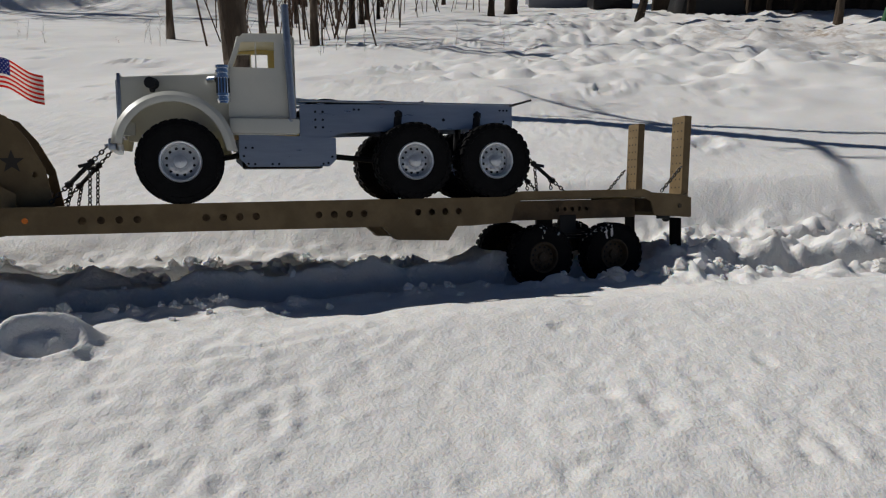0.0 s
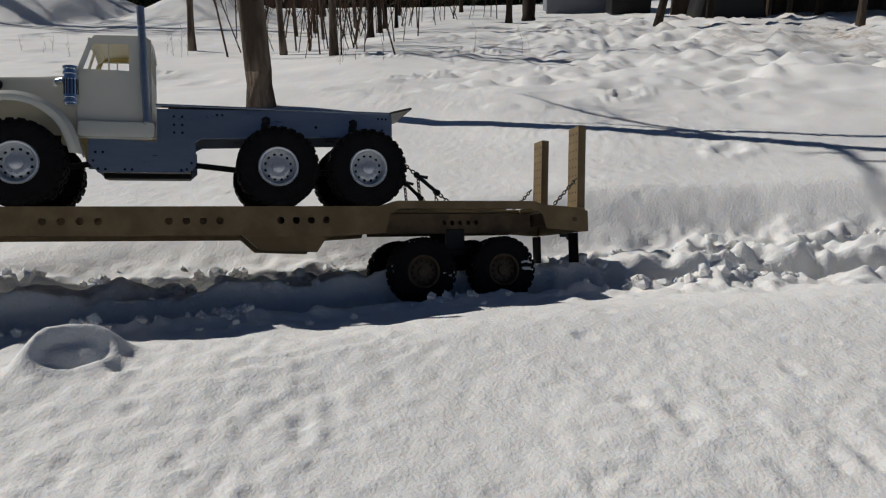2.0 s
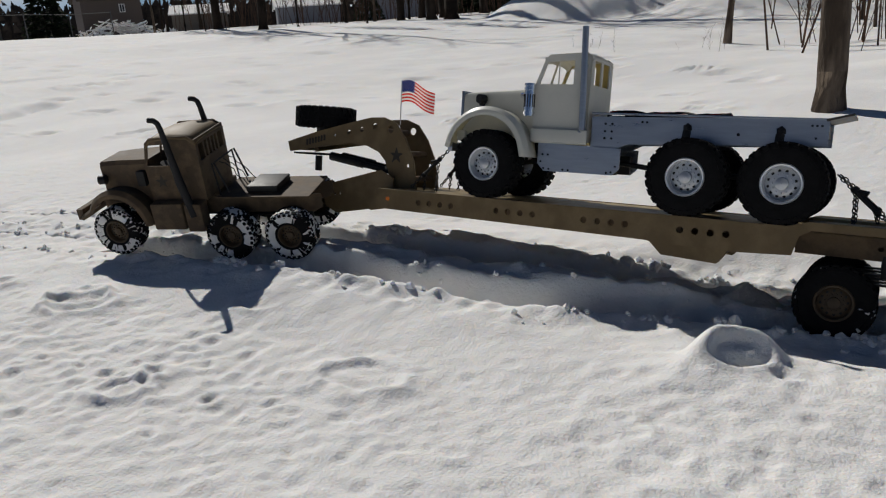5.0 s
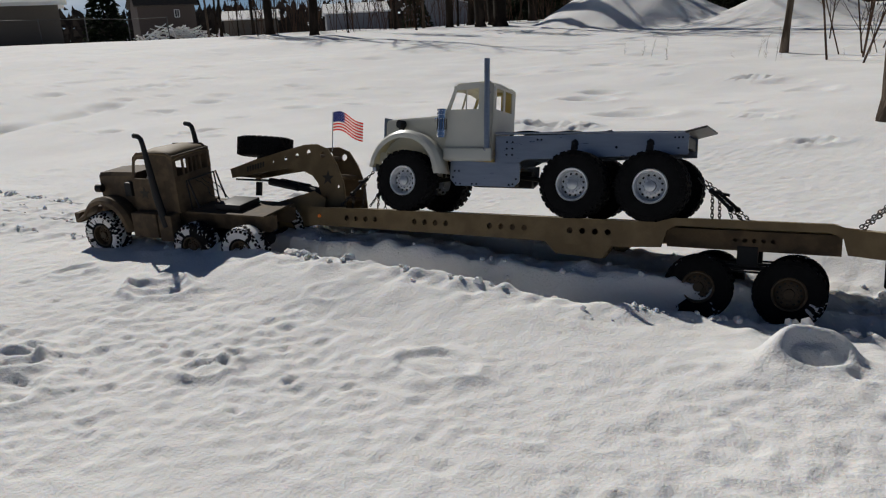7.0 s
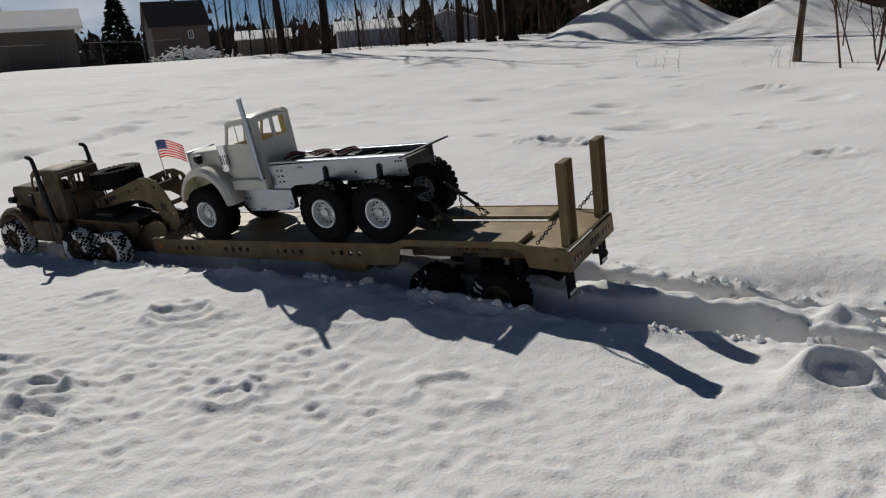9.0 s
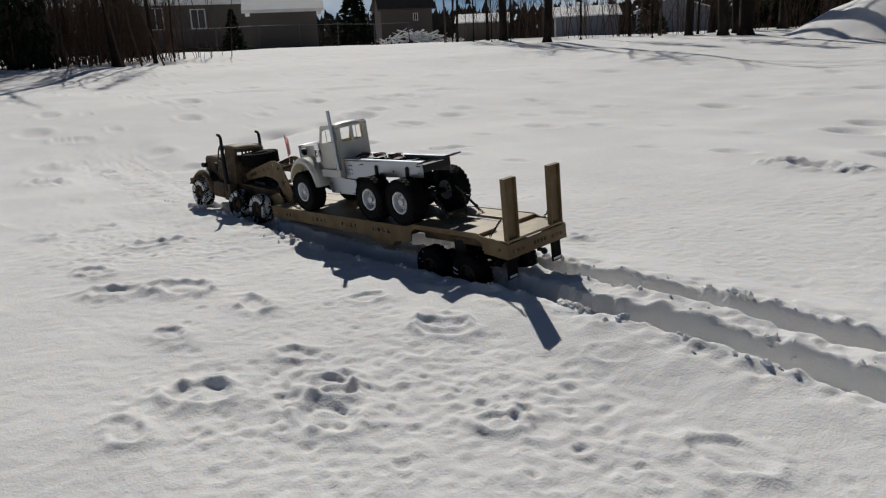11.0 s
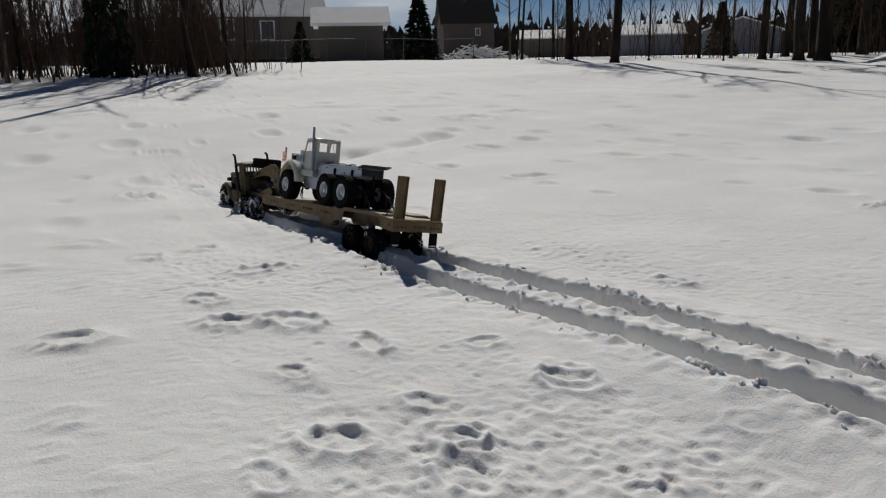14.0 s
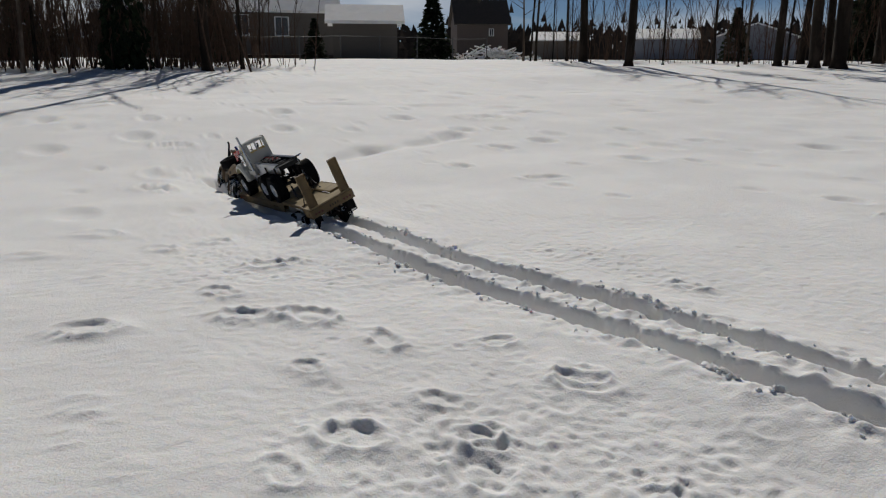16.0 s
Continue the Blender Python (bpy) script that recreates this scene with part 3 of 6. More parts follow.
def wheel(parent, x, y, z, r, w, rim_mat, shared, snow=0.0):
    """wheel > tyre, rim, and the snow packed in its tread."""
    side = 1 if y > 0 else -1
    key = (r, w, side)
    hub = new("wheel")
    hub.empty_display_size = 0.02
    hub.parent = parent
    hub.matrix_basis = pose(x, y, z)
    if key not in shared:
        shared[key] = (part("tyre", tyre_mesh(r, w), RUBBER, hub, "black knobby off-road tyre", smooth=True), part("rim", rim_mesh(r, w, side), rim_mat, hub, smooth=True), part("wheel_disc", disc_mesh(r, w, side), DISC if rim_mat == RIM else rim_mat, hub, smooth=True), tagged(part("hand_hole_ring", slot_mesh(r, w, side), BLACK, hub), kind="stuff"), tagged(part("tread", tread_mesh(r, w), RUBBER, hub), kind="stuff"))
    else:
        again(shared[key][0], "tyre", hub, Matrix())
        again(shared[key][1], "rim", hub, Matrix())
        again(shared[key][2], "wheel_disc", hub, Matrix())
        tagged(again(shared[key][3], "hand_hole_ring", hub, Matrix()), kind="stuff")
        tagged(again(shared[key][4], "tread", hub, Matrix()), kind="stuff")
    if snow:
        # one uneven coat that comes through the tread where the snow has caked
        bm = bmesh.new()
        prof = [(0.58, -0.445), (0.70, -0.475), (0.82, -0.50), (0.92, -0.47), (0.965, -0.36), (0.972, -0.2), (0.972, 0.0), (0.972, 0.2), (0.965, 0.36), (0.92, 0.47), (0.82, 0.50), (0.70, 0.475), (0.58, 0.445)]
        na, seed = 84, int(100 * (x + y + 3))
        ks, js = np.meshgrid(np.arange(na), np.arange(len(prof)), indexing="ij")
        ang = ks * (2 * math.pi / na)
        lat = np.array([p[1] for p in prof])[js] * w / r
        u, v = np.cos(ang) * 2.6 + lat * 3.1, np.sin(ang) * 2.6 - lat * 2.3
        coat = value_noise(u + seed, v, 91) + 0.7 * value_noise(u * 2.7, v * 2.7 + seed, 92) + 0.6 * value_noise(u * 6.5 + seed, v * 6.5, 93)
        coat = np.clip((coat - 1.15 + 1.15 * snow) * 0.06, -0.06, 0.045)
        grid = []
        for k in range(na):
            row = []
            for q, (pr, py) in enumerate(prof):
                c = float(coat[k, q])
                side_on = 0 if 3 <= q <= 9 else 1
                rr, yy = r * (pr + (c if not side_on else 0)), py * w + (c * r * (1 if py > 0 else -1) if side_on else 0)
                row.append(bm.verts.new((math.cos(ang[k, 0]) * rr, yy, math.sin(ang[k, 0]) * rr)))
            grid.append(row)
        for k in range(na):
            for q in range(len(prof) - 1):
                bm.faces.new((grid[k][q], grid[k][q + 1], grid[(k + 1) % na][q + 1], grid[(k + 1) % na][q]))
        tagged(part("packed_snow", bm, SNOW, hub, "snow packed in the tread", smooth=True), kind="stuff")
    return hub


WHEEL_R, SMALL_R = 0.0935, 0.084


# ---- the cargo: a white six-wheeled model truck ----
def make_cargo_truck():
    t = thing("model_truck", "white six-wheeled model truck with bare flat chassis, chained on the trailer", "model truck")
    shared = {}
    for x in (0.534, -0.003, -0.213):
        for y in (0.131, -0.131):
            wheel(t, x, y, 0.0935, WHEEL_R, 0.080, RIM, shared)
    for x in (0.546, 0.0, -0.211):
        bm = bmesh.new()
        rod(bm, (x, -0.10, 0.0925), (x, 0.10, 0.0925), 0.011)
        bmesh.ops.create_uvsphere(bm, u_segments=14, v_segments=8, radius=0.026, matrix=Matrix.Translation((x, -0.01, 0.0925)))
        for y in (-0.055, 0.055):
            box(bm, (x, y, 0.105), (0.11, 0.008, 0.006), 0.001)
            box(bm, (x, y, 0.112), (0.08, 0.008, 0.006), 0.001)
        part("axle", bm, BLACK, t, smooth=True)
    for a, b in (((0.52, -0.01, 0.095), (0.34, 0, 0.125)), ((0.30, 0, 0.125), (0.03, -0.01, 0.098)), ((-0.03, -0.01, 0.1), (-0.185, -0.01, 0.1))):
        bm = rod(bmesh.new(), a, b, 0.007)
        for q in (a, b):
            bmesh.ops.create_icosphere(bm, subdivisions=1, radius=0.011, matrix=Matrix.Translation(q))
        part("drive_shaft", bm, BLACK, t, smooth=True)
    for x, y in ((0.50, 0.06), (0.50, -0.06), (0.03, 0.082), (-0.18, 0.082), (0.03, -0.082), (-0.18, -0.082)):
        bm = rod(bmesh.new(), (x, y, 0.10), (x - 0.012, y, 0.215), 0.005)
        rod(bm, (x - 0.004, y, 0.13), (x - 0.011, y, 0.205), 0.010)
        bmesh.ops.create_icosphere(bm, subdivisions=1, radius=0.012, matrix=Matrix.Translation((x - 0.012, y, 0.212)))
        part("shock_absorber", bm, BLACK, t, smooth=True)
    # hood: rounded box narrowing to the grille
    bm = bmesh.new()
    ring = lambda x, hw, zt: [(x, -hw, 0.165), (x, -hw, zt - 0.016), (x, -hw * 0.9, zt - 0.004), (x, -hw * 0.4, zt + 0.002), (x, hw * 0.4, zt + 0.002), (x, hw * 0.9, zt - 0.004), (x, hw, zt - 0.016), (x, hw, 0.165)]
    rings = [[bm.verts.new(p) for p in ring(x, hw, zt)] for x, hw, zt in ((0.655, 0.066, 0.291), (0.60, 0.068, 0.295), (0.50, 0.074, 0.300), (0.425, 0.082, 0.306))]
    for a, b in zip(rings, rings[1:]):
        for k in range(7):
            bm.faces.new((a[k], a[k + 1], b[k + 1], b[k]))
    bm.faces.new(rings[0])
    bm.faces.new(rings[-1][::-1])
    part("hood", bm, PRIMER, t, smooth=True)
    bm = bmesh.new()
    box(bm, (0.659, 0, 0.225), (0.008, 0.140, 0.140), 0.003)
    for k in range(9):
        box(bm, (0.6645, -0.052 + k * 0.013, 0.228), (0.004, 0.005, 0.108), 0.001)
    part("grille", bm, ALUMINIUM, t, "bright metal radiator grille", smooth=True)
    for s in (1, -1):
        bm = bmesh.new()
        n = 18
        prof = arc(0.546, 0.118, 0.128, 172, 12, n)
        sec = [(0.0, 0.0), (0.004, 0.062), (-0.006, 0.076), (-0.020, 0.080)]
        rings = []
        for (px, pz) in [(0.414, 0.118)] + prof[1:-1] + [(0.672, 0.135)]:
            dx, dz = px - 0.546, pz - 0.118
            ln = math.hypot(dx, dz)
            rings.append([bm.verts.new((px + dx / ln * o, s * (0.074 + w), pz + dz / ln * o)) for o, w in sec])
        for a, b in zip(rings, rings[1:]):
            for k in range(len(sec) - 1):
                bm.faces.new((a[k], a[k + 1], b[k + 1], b[k]))
        ob = part("fender", bm, PRIMER, t, smooth=True)
        so = ob.modifiers.new("thick", "SOLIDIFY")
        so.thickness = 0.003
        bm = bmesh.new()
        box(bm, (0.640, s * 0.098, 0.168), (0.03, 0.018, 0.03), 0.006)
        part("headlamp_bracket", bm, PRIMER, t, smooth=True)
        bm = bmesh.new()
        rod(bm, (0.585, s * 0.076, 0.272), (0.593, s * 0.098, 0.272), 0.013)
        box(bm, (0.588, s * 0.084, 0.262), (0.012, 0.02, 0.018), 0.003)
        part("horn", bm, BLACK, t, smooth=True)
    bm = box(bmesh.new(), (0.675, 0, 0.135), (0.016, 0.21, 0.026), 0.004)
    for y in (-0.06, 0.06):
        rod(bm, (0.682, y, 0.135), (0.694, y, 0.132), 0.005)
    part("bumper", bm, ALUMINIUM, t, smooth=True)
    # cab: sides with window openings, roof, back wall with two windows
    HW = 0.094
    for s in (1, -1):
        bm = bmesh.new()
        y0 = s * HW
        plate(bm, [(0.271, 0.158), (0.425, 0.158), (0.425, 0.313), (0.271, 0.313)], [], y0 - s * 0.004, y0)
        plate(bm, [(0.271, 0.313), (0.318, 0.313), (0.318, 0.374), (0.392, 0.371), (0.413, 0.313), (0.425, 0.313), (0.400, 0.378), (0.388, 0.390), (0.284, 0.395), (0.271, 0.385)], [], y0 - s * 0.004, y0)
        part("cab_side", bm, PRIMER, t)
        # added inner sheet that carries the painted glow
        bm = plate(bmesh.new(), [(0.277, 0.165), (0.420, 0.165), (0.420, 0.308), (0.277, 0.308)], [], y0 - s * 0.0075, y0 - s * 0.0048)
        plate(bm, [(0.277, 0.314), (0.317, 0.314), (0.317, 0.376), (0.393, 0.373), (0.414, 0.314), (0.420, 0.314), (0.398, 0.376), (0.386, 0.386), (0.286, 0.390), (0.277, 0.383)], [], y0 - s * 0.0075, y0 - s * 0.0048)
        part("door_lining", bm, CREAM, t, "cream sheet added for the sunlit glow inside the door")
        bm = bmesh.new()
        box(bm, (0.345, s * (HW + 0.008), 0.178), (0.16, 0.016, 0.036), 0.006)
        part("cab_step", bm, PRIMER, t, smooth=True)
        bm = rod(bmesh.new(), (0.360, s * (HW - 0.003), 0.313), (0.360, s * (HW - 0.003), 0.372), 0.0018, seg=6)
        part("window_bar", bm, PRIMER, t)
    bm = bmesh.new()
    ringsr = []
    for x, z in [(0.404, 0.374), (0.390, 0.391), (0.34, 0.3985), (0.288, 0.3975), (0.269, 0.386)]:
        ringsr.append([bm.verts.new((x, y, z - 0.012 * (abs(y) / HW) ** 4)) for y in (-HW, -HW * 0.8, -HW * 0.4, 0, HW * 0.4, HW * 0.8, HW)])
    for a, b in zip(ringsr, ringsr[1:]):
        for k in range(6):
            bm.faces.new((a[k], a[k + 1], b[k + 1], b[k]))
    ob = part("cab_roof", bm, PRIMER, t, smooth=True)
    ob.modifiers.new("thick", "SOLIDIFY").thickness = 0.004
    bm = bmesh.new()
    for y0, y1 in ((-HW, -0.066), (-0.008, 0.008), (0.066, HW)):
        box(bm, (0.273, (y0 + y1) / 2, 0.345), (0.004, y1 - y0, 0.062))
    box(bm, (0.273, 0, 0.2365), (0.004, 2 * HW, 0.155))
    box(bm, (0.273, 0, 0.381), (0.004, 2 * HW, 0.010))
    part("cab_back", bm, PRIMER, t)
    # added sheet with the same painted glow
    part("back_glow_sheet", box(bmesh.new(), (0.2775, 0, 0.2365), (0.003, 2 * HW - 0.016, 0.15)), CREAM, t, "cream sheet added for the sunlit glow on the cab back")
    bm = bmesh.new()
    for y in (-HW + 0.004, 0, HW - 0.004):
        rod(bm, (0.420, y, 0.306), (0.398, y, 0.382), 0.0035, seg=6)
    rod(bm, (0.420, -HW, 0.306), (0.420, HW, 0.306), 0.004, seg=6)
    rod(bm, (0.399, -HW, 0.380), (0.399, HW, 0.380), 0.004, seg=6)
    part("windshield_frame", bm, PRIMER, t, smooth=True)
    part("firewall", box(bmesh.new(), (0.421, 0, 0.233), (0.006, 2 * HW - 0.012, 0.145)), CREAM, t)
    part("cab_floor", box(bmesh.new(), (0.343, 0, 0.161), (0.156, 2 * HW - 0.012, 0.005)), CREAM, t)
    bm = bmesh.new()
    rod(bm, (0.281, 0.105, 0.195), (0.292, 0.105, 0.458), 0.0085, seg=14)
    rod(bm, (0.284, 0.105, 0.195), (0.290, 0.098, 0.183), 0.008, seg=12)
    for z in (0.245, 0.36):
        rod(bm, (0.284, 0.093, z), (0.284, 0.105, z), 0.004, seg=6)
    part("exhaust_stack", bm, ALUMINIUM, t, "tall grey exhaust stack", smooth=True)
    bm = bmesh.new()
    rod(bm, (0.436, 0.103, 0.228), (0.436, 0.103, 0.308), 0.014, seg=18)
    for z in (0.236, 0.248, 0.288, 0.300, 0.311):
        rod(bm, (0.436, 0.103, z - 0.003), (0.436, 0.103, z + 0.003), 0.0165, seg=18)
    rod(bm, (0.450, 0.095, 0.284), (0.466, 0.08, 0.284), 0.008)
    cleaner = part("air_cleaner", bm, CHROME, t, "chrome air cleaner canister", smooth=True)
    bm = bmesh.new()
    for k in range(12):
        a = 2 * math.pi * k / 12
        rod(bm, (0.436 + math.cos(a) * 0.0138, 0.103 + math.sin(a) * 0.0138, 0.250), (0.436 + math.cos(a) * 0.0138, 0.103 + math.sin(a) * 0.0138, 0.286), 0.0016, seg=5)
    tagged(part("cleaner_slots", bm, BLACK, cleaner), kind="stuff")
    # chassis: two long plates, top channel and end
    for s in (1, -1):
        holes = [(x, z, 0.0032) for x in (0.225, 0.207) for z in (0.215, 0.196, 0.178)] + [(0.13, 0.222, 0.003), (0.118, 0.222, 0.003), (0.02, 0.217, 0.003), (-0.265, 0.226, 0.0028), (-0.275, 0.226, 0.0028), (-0.255, 0.226, 0.0028), (-0.265, 0.198, 0.0028), (-0.10, 0.2, 0.004)]
        outline = [(0.262, 0.232), (-0.290, 0.242), (-0.290, 0.182), (0.165, 0.165), (0.195, 0.150), (0.262, 0.150)]
        bm = plate(bmesh.new(), outline, [], s * 0.078, s * 0.082)
        part("chassis_rail", bm, ALUMINIUM, t, "bare aluminium chassis plate")
        bm = bmesh.new()
        for x, z, r in holes:
            rod(bm, (x, s * 0.081, z), (x, s * 0.0845, z), r, seg=6)
        tagged(part("rail_bolts", bm, BLACK, t), kind="stuff")
        bm = box(bmesh.new(), (-0.014, s * 0.072, 0.241), (0.556, 0.024, 0.005), 0.001)
        part("top_flange", bm, ALUMINIUM, t)
        bm = plate(bmesh.new(), [(0.405, 0.160), (0.178, 0.152), (0.178, 0.100), (0.195, 0.084), (0.385, 0.084), (0.405, 0.104)], [], s * 0.088, s * 0.092)
        part("side_skirt", bm, ALUMINIUM, t)
        bm = bmesh.new()
        for x, z in ((0.395, 0.109), (0.385, 0.091), (0.37, 0.090), (0.33, 0.090), (0.315, 0.090), (0.21, 0.090), (0.198, 0.092), (0.188, 0.107), (0.39, 0.128), (0.375, 0.128)):
            rod(bm, (x, s * 0.091, z), (x, s * 0.0945, z), 0.003, seg=6)
        tagged(part("skirt_bolts", bm, BLACK, t), kind="stuff")
        part("step_box", box(bmesh.new(), (0.29, s * 0.07, 0.11), (0.2, 0.03, 0.05), 0.004), BLACK, t)
    for x in (0.2, 0.02, -0.12, -0.28):
        part("cross_member", box(bmesh.new(), (x, 0, 0.215), (0.012, 0.15, 0.03), 0.001), BLACK, t)
    bm = bmesh.new()
    vs = [bm.verts.new(p) for p in ((-0.284, 0.104, 0.236), (-0.284, -0.104, 0.236), (-0.338, -0.104, 0.250), (-0.338, 0.104, 0.250))]
    bm.faces.new(vs)
    ob = part("tail_plate", bm, STEEL, t, "slanted dark steel tail plate")
    ob.modifiers.new("thick", "SOLIDIFY").thickness = 0.005
    # added black sheet standing in for the dark interior between the chassis plates
    part("bed_shade_sheet", box(bmesh.new(), (-0.012, 0, 0.221), (0.54, 0.152, 0.006), 0.001), BLACK, t, "black sheet added to darken the open chassis")
    bm = bmesh.new()
    box(bm, (0.12, 0.01, 0.225), (0.14, 0.06, 0.04), 0.005)
    box(bm, (-0.02, -0.02, 0.222), (0.06, 0.05, 0.03), 0.004)
    part("electronics_box", bm, BLACK, t, smooth=True)
    for k, (mat, dy) in enumerate(((BLACK, 0.02), (WIRE_RED, -0.01), (BLACK, -0.03))):
        pts = [(0.24 - j * 0.022, dy + 0.015 * math.sin(j * 1.3 + k), 0.238 + 0.014 * abs(math.sin(j * 0.55 + k * 0.8))) for j in range(15)]
        part("cable", tube(bmesh.new(), pts, 0.0032, 6), mat, t, smooth=True)
    return t


# ---- the lowboy trailer ----
def make_trailer():
    t = thing("lowboy_trailer", "tan flatbed lowboy model trailer with gooseneck and raised ramps", "trailer")
    groups = ((0.735, 0.627), (0.485, 0.377), (0.235, 0.128), (-0.005, -0.110))
    for s in (1, -1):
        holes = [(a + (b - a) * k / 3, -0.031, 0.0085) for a, b in groups for k in range(4)]
        outline = [(0.885, 0.0), (0.885, -0.058), (0.08, -0.064), (0.035, -0.068), (-0.145, -0.068), (-0.250, -0.062), (-0.262, -0.018), (-0.285, -0.004), (-0.635, -0.004), (-0.662, -0.018), (-0.672, -0.055), (-0.785, -0.064), (-0.790, -0.010), (-0.735, 0.001), (-0.665, 0.006), (-0.640, 0.015), (-0.28, 0.015), (-0.235, 0.002)]
        bm = plate(bmesh.new(), outline, holes, s * 0.146, s * 0.152)
        part("side_rail", bm, TAN, t, "tan side rail drilled with groups of round holes")
        bm = plate(bmesh.new(), [(0.08, -0.060), (0.040, -0.098), (-0.09, -0.104), (-0.12, -0.060)], [], s * 0.085, s * 0.128)
        part("side_box", bm, TAN, t)
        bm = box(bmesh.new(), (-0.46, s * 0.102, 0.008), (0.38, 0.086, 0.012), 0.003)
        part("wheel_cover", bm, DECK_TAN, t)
        bm = plate(bmesh.new(), [(-0.25, -0.012), (-0.25, -0.062), (-0.66, -0.062), (-0.66, -0.012)], [(-0.42 - 0.022 * k, -0.035, 0.006) for k in range(5)], s * 0.072, s * 0.076)
        part("inner_rail", bm, TAN_SHADED, t)
        bm = rod(bmesh.new(), (0.842, s * 0.150, -0.028), (0.842, s * 0.1555, -0.028), 0.006, seg=14)
        part("side_marker_lamp", bm, LENS_AMBER, t, "amber side marker lamp", smooth=True)
        bm = rod(bmesh.new(), (-0.752, s * 0.150, -0.032), (-0.752, s * 0.155, -0.032), 0.006, seg=14)
        part("rail_plug", bm, RUST_RIM, t, smooth=True)
        # ramp: folded channel with rows of dimples
        bm = bmesh.new()
        box(bm, (0, 0, 0.107), (0.008, 0.056, 0.214), 0.001)
        for e in (-1, 1):
            box(bm, (-0.010, e * 0.0265, 0.107), (0.016, 0.004, 0.214), 0.001)
        box(bm, (-0.006, 0, 0.2125), (0.018, 0.056, 0.004))
        ramp = part("ramp", bm, TAN, t, "upright tan loading ramp with rows of holes", m=pose(-0.770, s * 0.112, 0.0, 0, -3.0, 0))
        bm = bmesh.new()
        for row in (-0.017, 0.0, 0.017):
            for k in range(9):
                rod(bm, (0.0035, row, 0.018 + k * 0.0222), (0.0048, row, 0.018 + k * 0.0222), 0.0024, seg=6)
        tagged(part("ramp_holes", bm, DARK_MARK, ramp), kind="stuff")
        bm = box(bmesh.new(), (-0.765, s * 0.115, -0.105), (0.004, 0.05, 0.078), 0.001)
        part("mud_flap", bm, RUBBER, t, "black rubber mud flap")
        bm = box(bmesh.new(), (-0.768, s * 0.115, -0.134), (0.002, 0.036, 0.008))
        part("flap_badge", bm, TRIM_WHITE, t)
        bm = rod(bmesh.new(), (-0.785, s * 0.10, -0.04), (-0.793, s * 0.10, -0.04), 0.007, seg=12)
        rod(bm, (-0.785, s * 0.122, -0.04), (-0.793, s * 0.122, -0.04), 0.007, seg=12)
        rod(bm, (-0.785, s * 0.078, -0.04), (-0.793, s * 0.078, -0.04), 0.007, seg=12)
        part("tail_lamp", bm, LENS_RED, t, "small dark red tail lamps", smooth=True)
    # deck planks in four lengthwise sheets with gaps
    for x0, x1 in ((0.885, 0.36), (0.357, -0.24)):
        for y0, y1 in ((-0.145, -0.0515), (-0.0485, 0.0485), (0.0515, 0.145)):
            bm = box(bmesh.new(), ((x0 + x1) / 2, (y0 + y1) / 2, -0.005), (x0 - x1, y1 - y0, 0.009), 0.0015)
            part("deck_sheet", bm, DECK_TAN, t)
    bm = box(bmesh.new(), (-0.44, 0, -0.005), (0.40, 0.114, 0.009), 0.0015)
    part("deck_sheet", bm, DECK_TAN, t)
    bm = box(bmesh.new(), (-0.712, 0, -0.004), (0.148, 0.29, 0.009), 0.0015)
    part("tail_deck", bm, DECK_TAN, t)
    bm = box(bmesh.new(), (-0.788, 0, -0.037), (0.006, 0.302, 0.052), 0.001)
    part("rear_beam", bm, TAN, t)
    bm = bmesh.new()
    for k in range(4):
        box(bm, (-0.7925, -0.035 + 0.018 * k, -0.036), (0.002, 0.008, 0.013))
    tagged(part("lettering_bars", bm, DARK_MARK, t), kind="stuff")
    bm = bmesh.new()
    bmesh.ops.create_cone(bm, cap_ends=True, segments=14, radius1=0.012, radius2=0.012, depth=0.008, matrix=Matrix.Translation((-0.815, 0, -0.07)) @ Matrix.Rotation(radians(90), 4, "X"))
    box(bm, (-0.80, 0, -0.066), (0.03, 0.012, 0.012), 0.002)
    part("tow_hitch", bm, BLACK, t, smooth=True)
    bm = bmesh.new()
    for x in (0.84, 0.56, 0.31, 0.0, -0.2, -0.68):
        box(bm, (x, 0, -0.030), (0.012, 0.28, 0.034), 0.001)
    for y in (-0.05, 0.05):
        box(bm, (0.1, y, -0.035), (1.5, 0.008, 0.036))
    part("under_frame", bm, TAN_SHADED, t)
    for x in (-0.345, -0.555):
        bm = rod(bmesh.new(), (x, -0.10, -0.157), (x, 0.10, -0.157), 0.010)
        box(bm, (x, 0, -0.157), (0.03, 0.05, 0.035), 0.006)
        part("axle", bm, BLACK, t, smooth=True)
    for y in (-0.07, 0.07):
        for k in range(4):
            part("spring_leaf", box(bmesh.new(), (-0.45, y, -0.115 + k * 0.007), (0.24 - k * 0.04, 0.012, 0.005), 0.001), BLACK, t)
        part("spring_hanger", box(bmesh.new(), (-0.45, y, -0.075), (0.05, 0.016, 0.05), 0.003), BLACK, t)
    # gooseneck
    top = [(1.32, 0.122), (1.20, 0.158), (1.06, 0.192), (0.98, 0.210), (0.93, 0.212), (0.885, 0.196), (0.848, 0.150), (0.815, 0.085), (0.800, 0.0)]
    low = [(0.900, 0.0), (0.905, 0.045), (0.920, 0.080), (0.945, 0.105), (0.99, 0.122), (1.06, 0.128), (1.16, 0.114), (1.31, 0.090)]
    for s in (1, -1):
        holes = [(1.12, 0.150, 0.0045), (1.065, 0.162, 0.008), (1.015, 0.172, 0.009), (0.965, 0.184, 0.010), (0.905, 0.176, 0.012), (0.835, 0.07, 0.006)]
        bm = plate(bmesh.new(), top + low, holes, s * 0.060, s * 0.066)
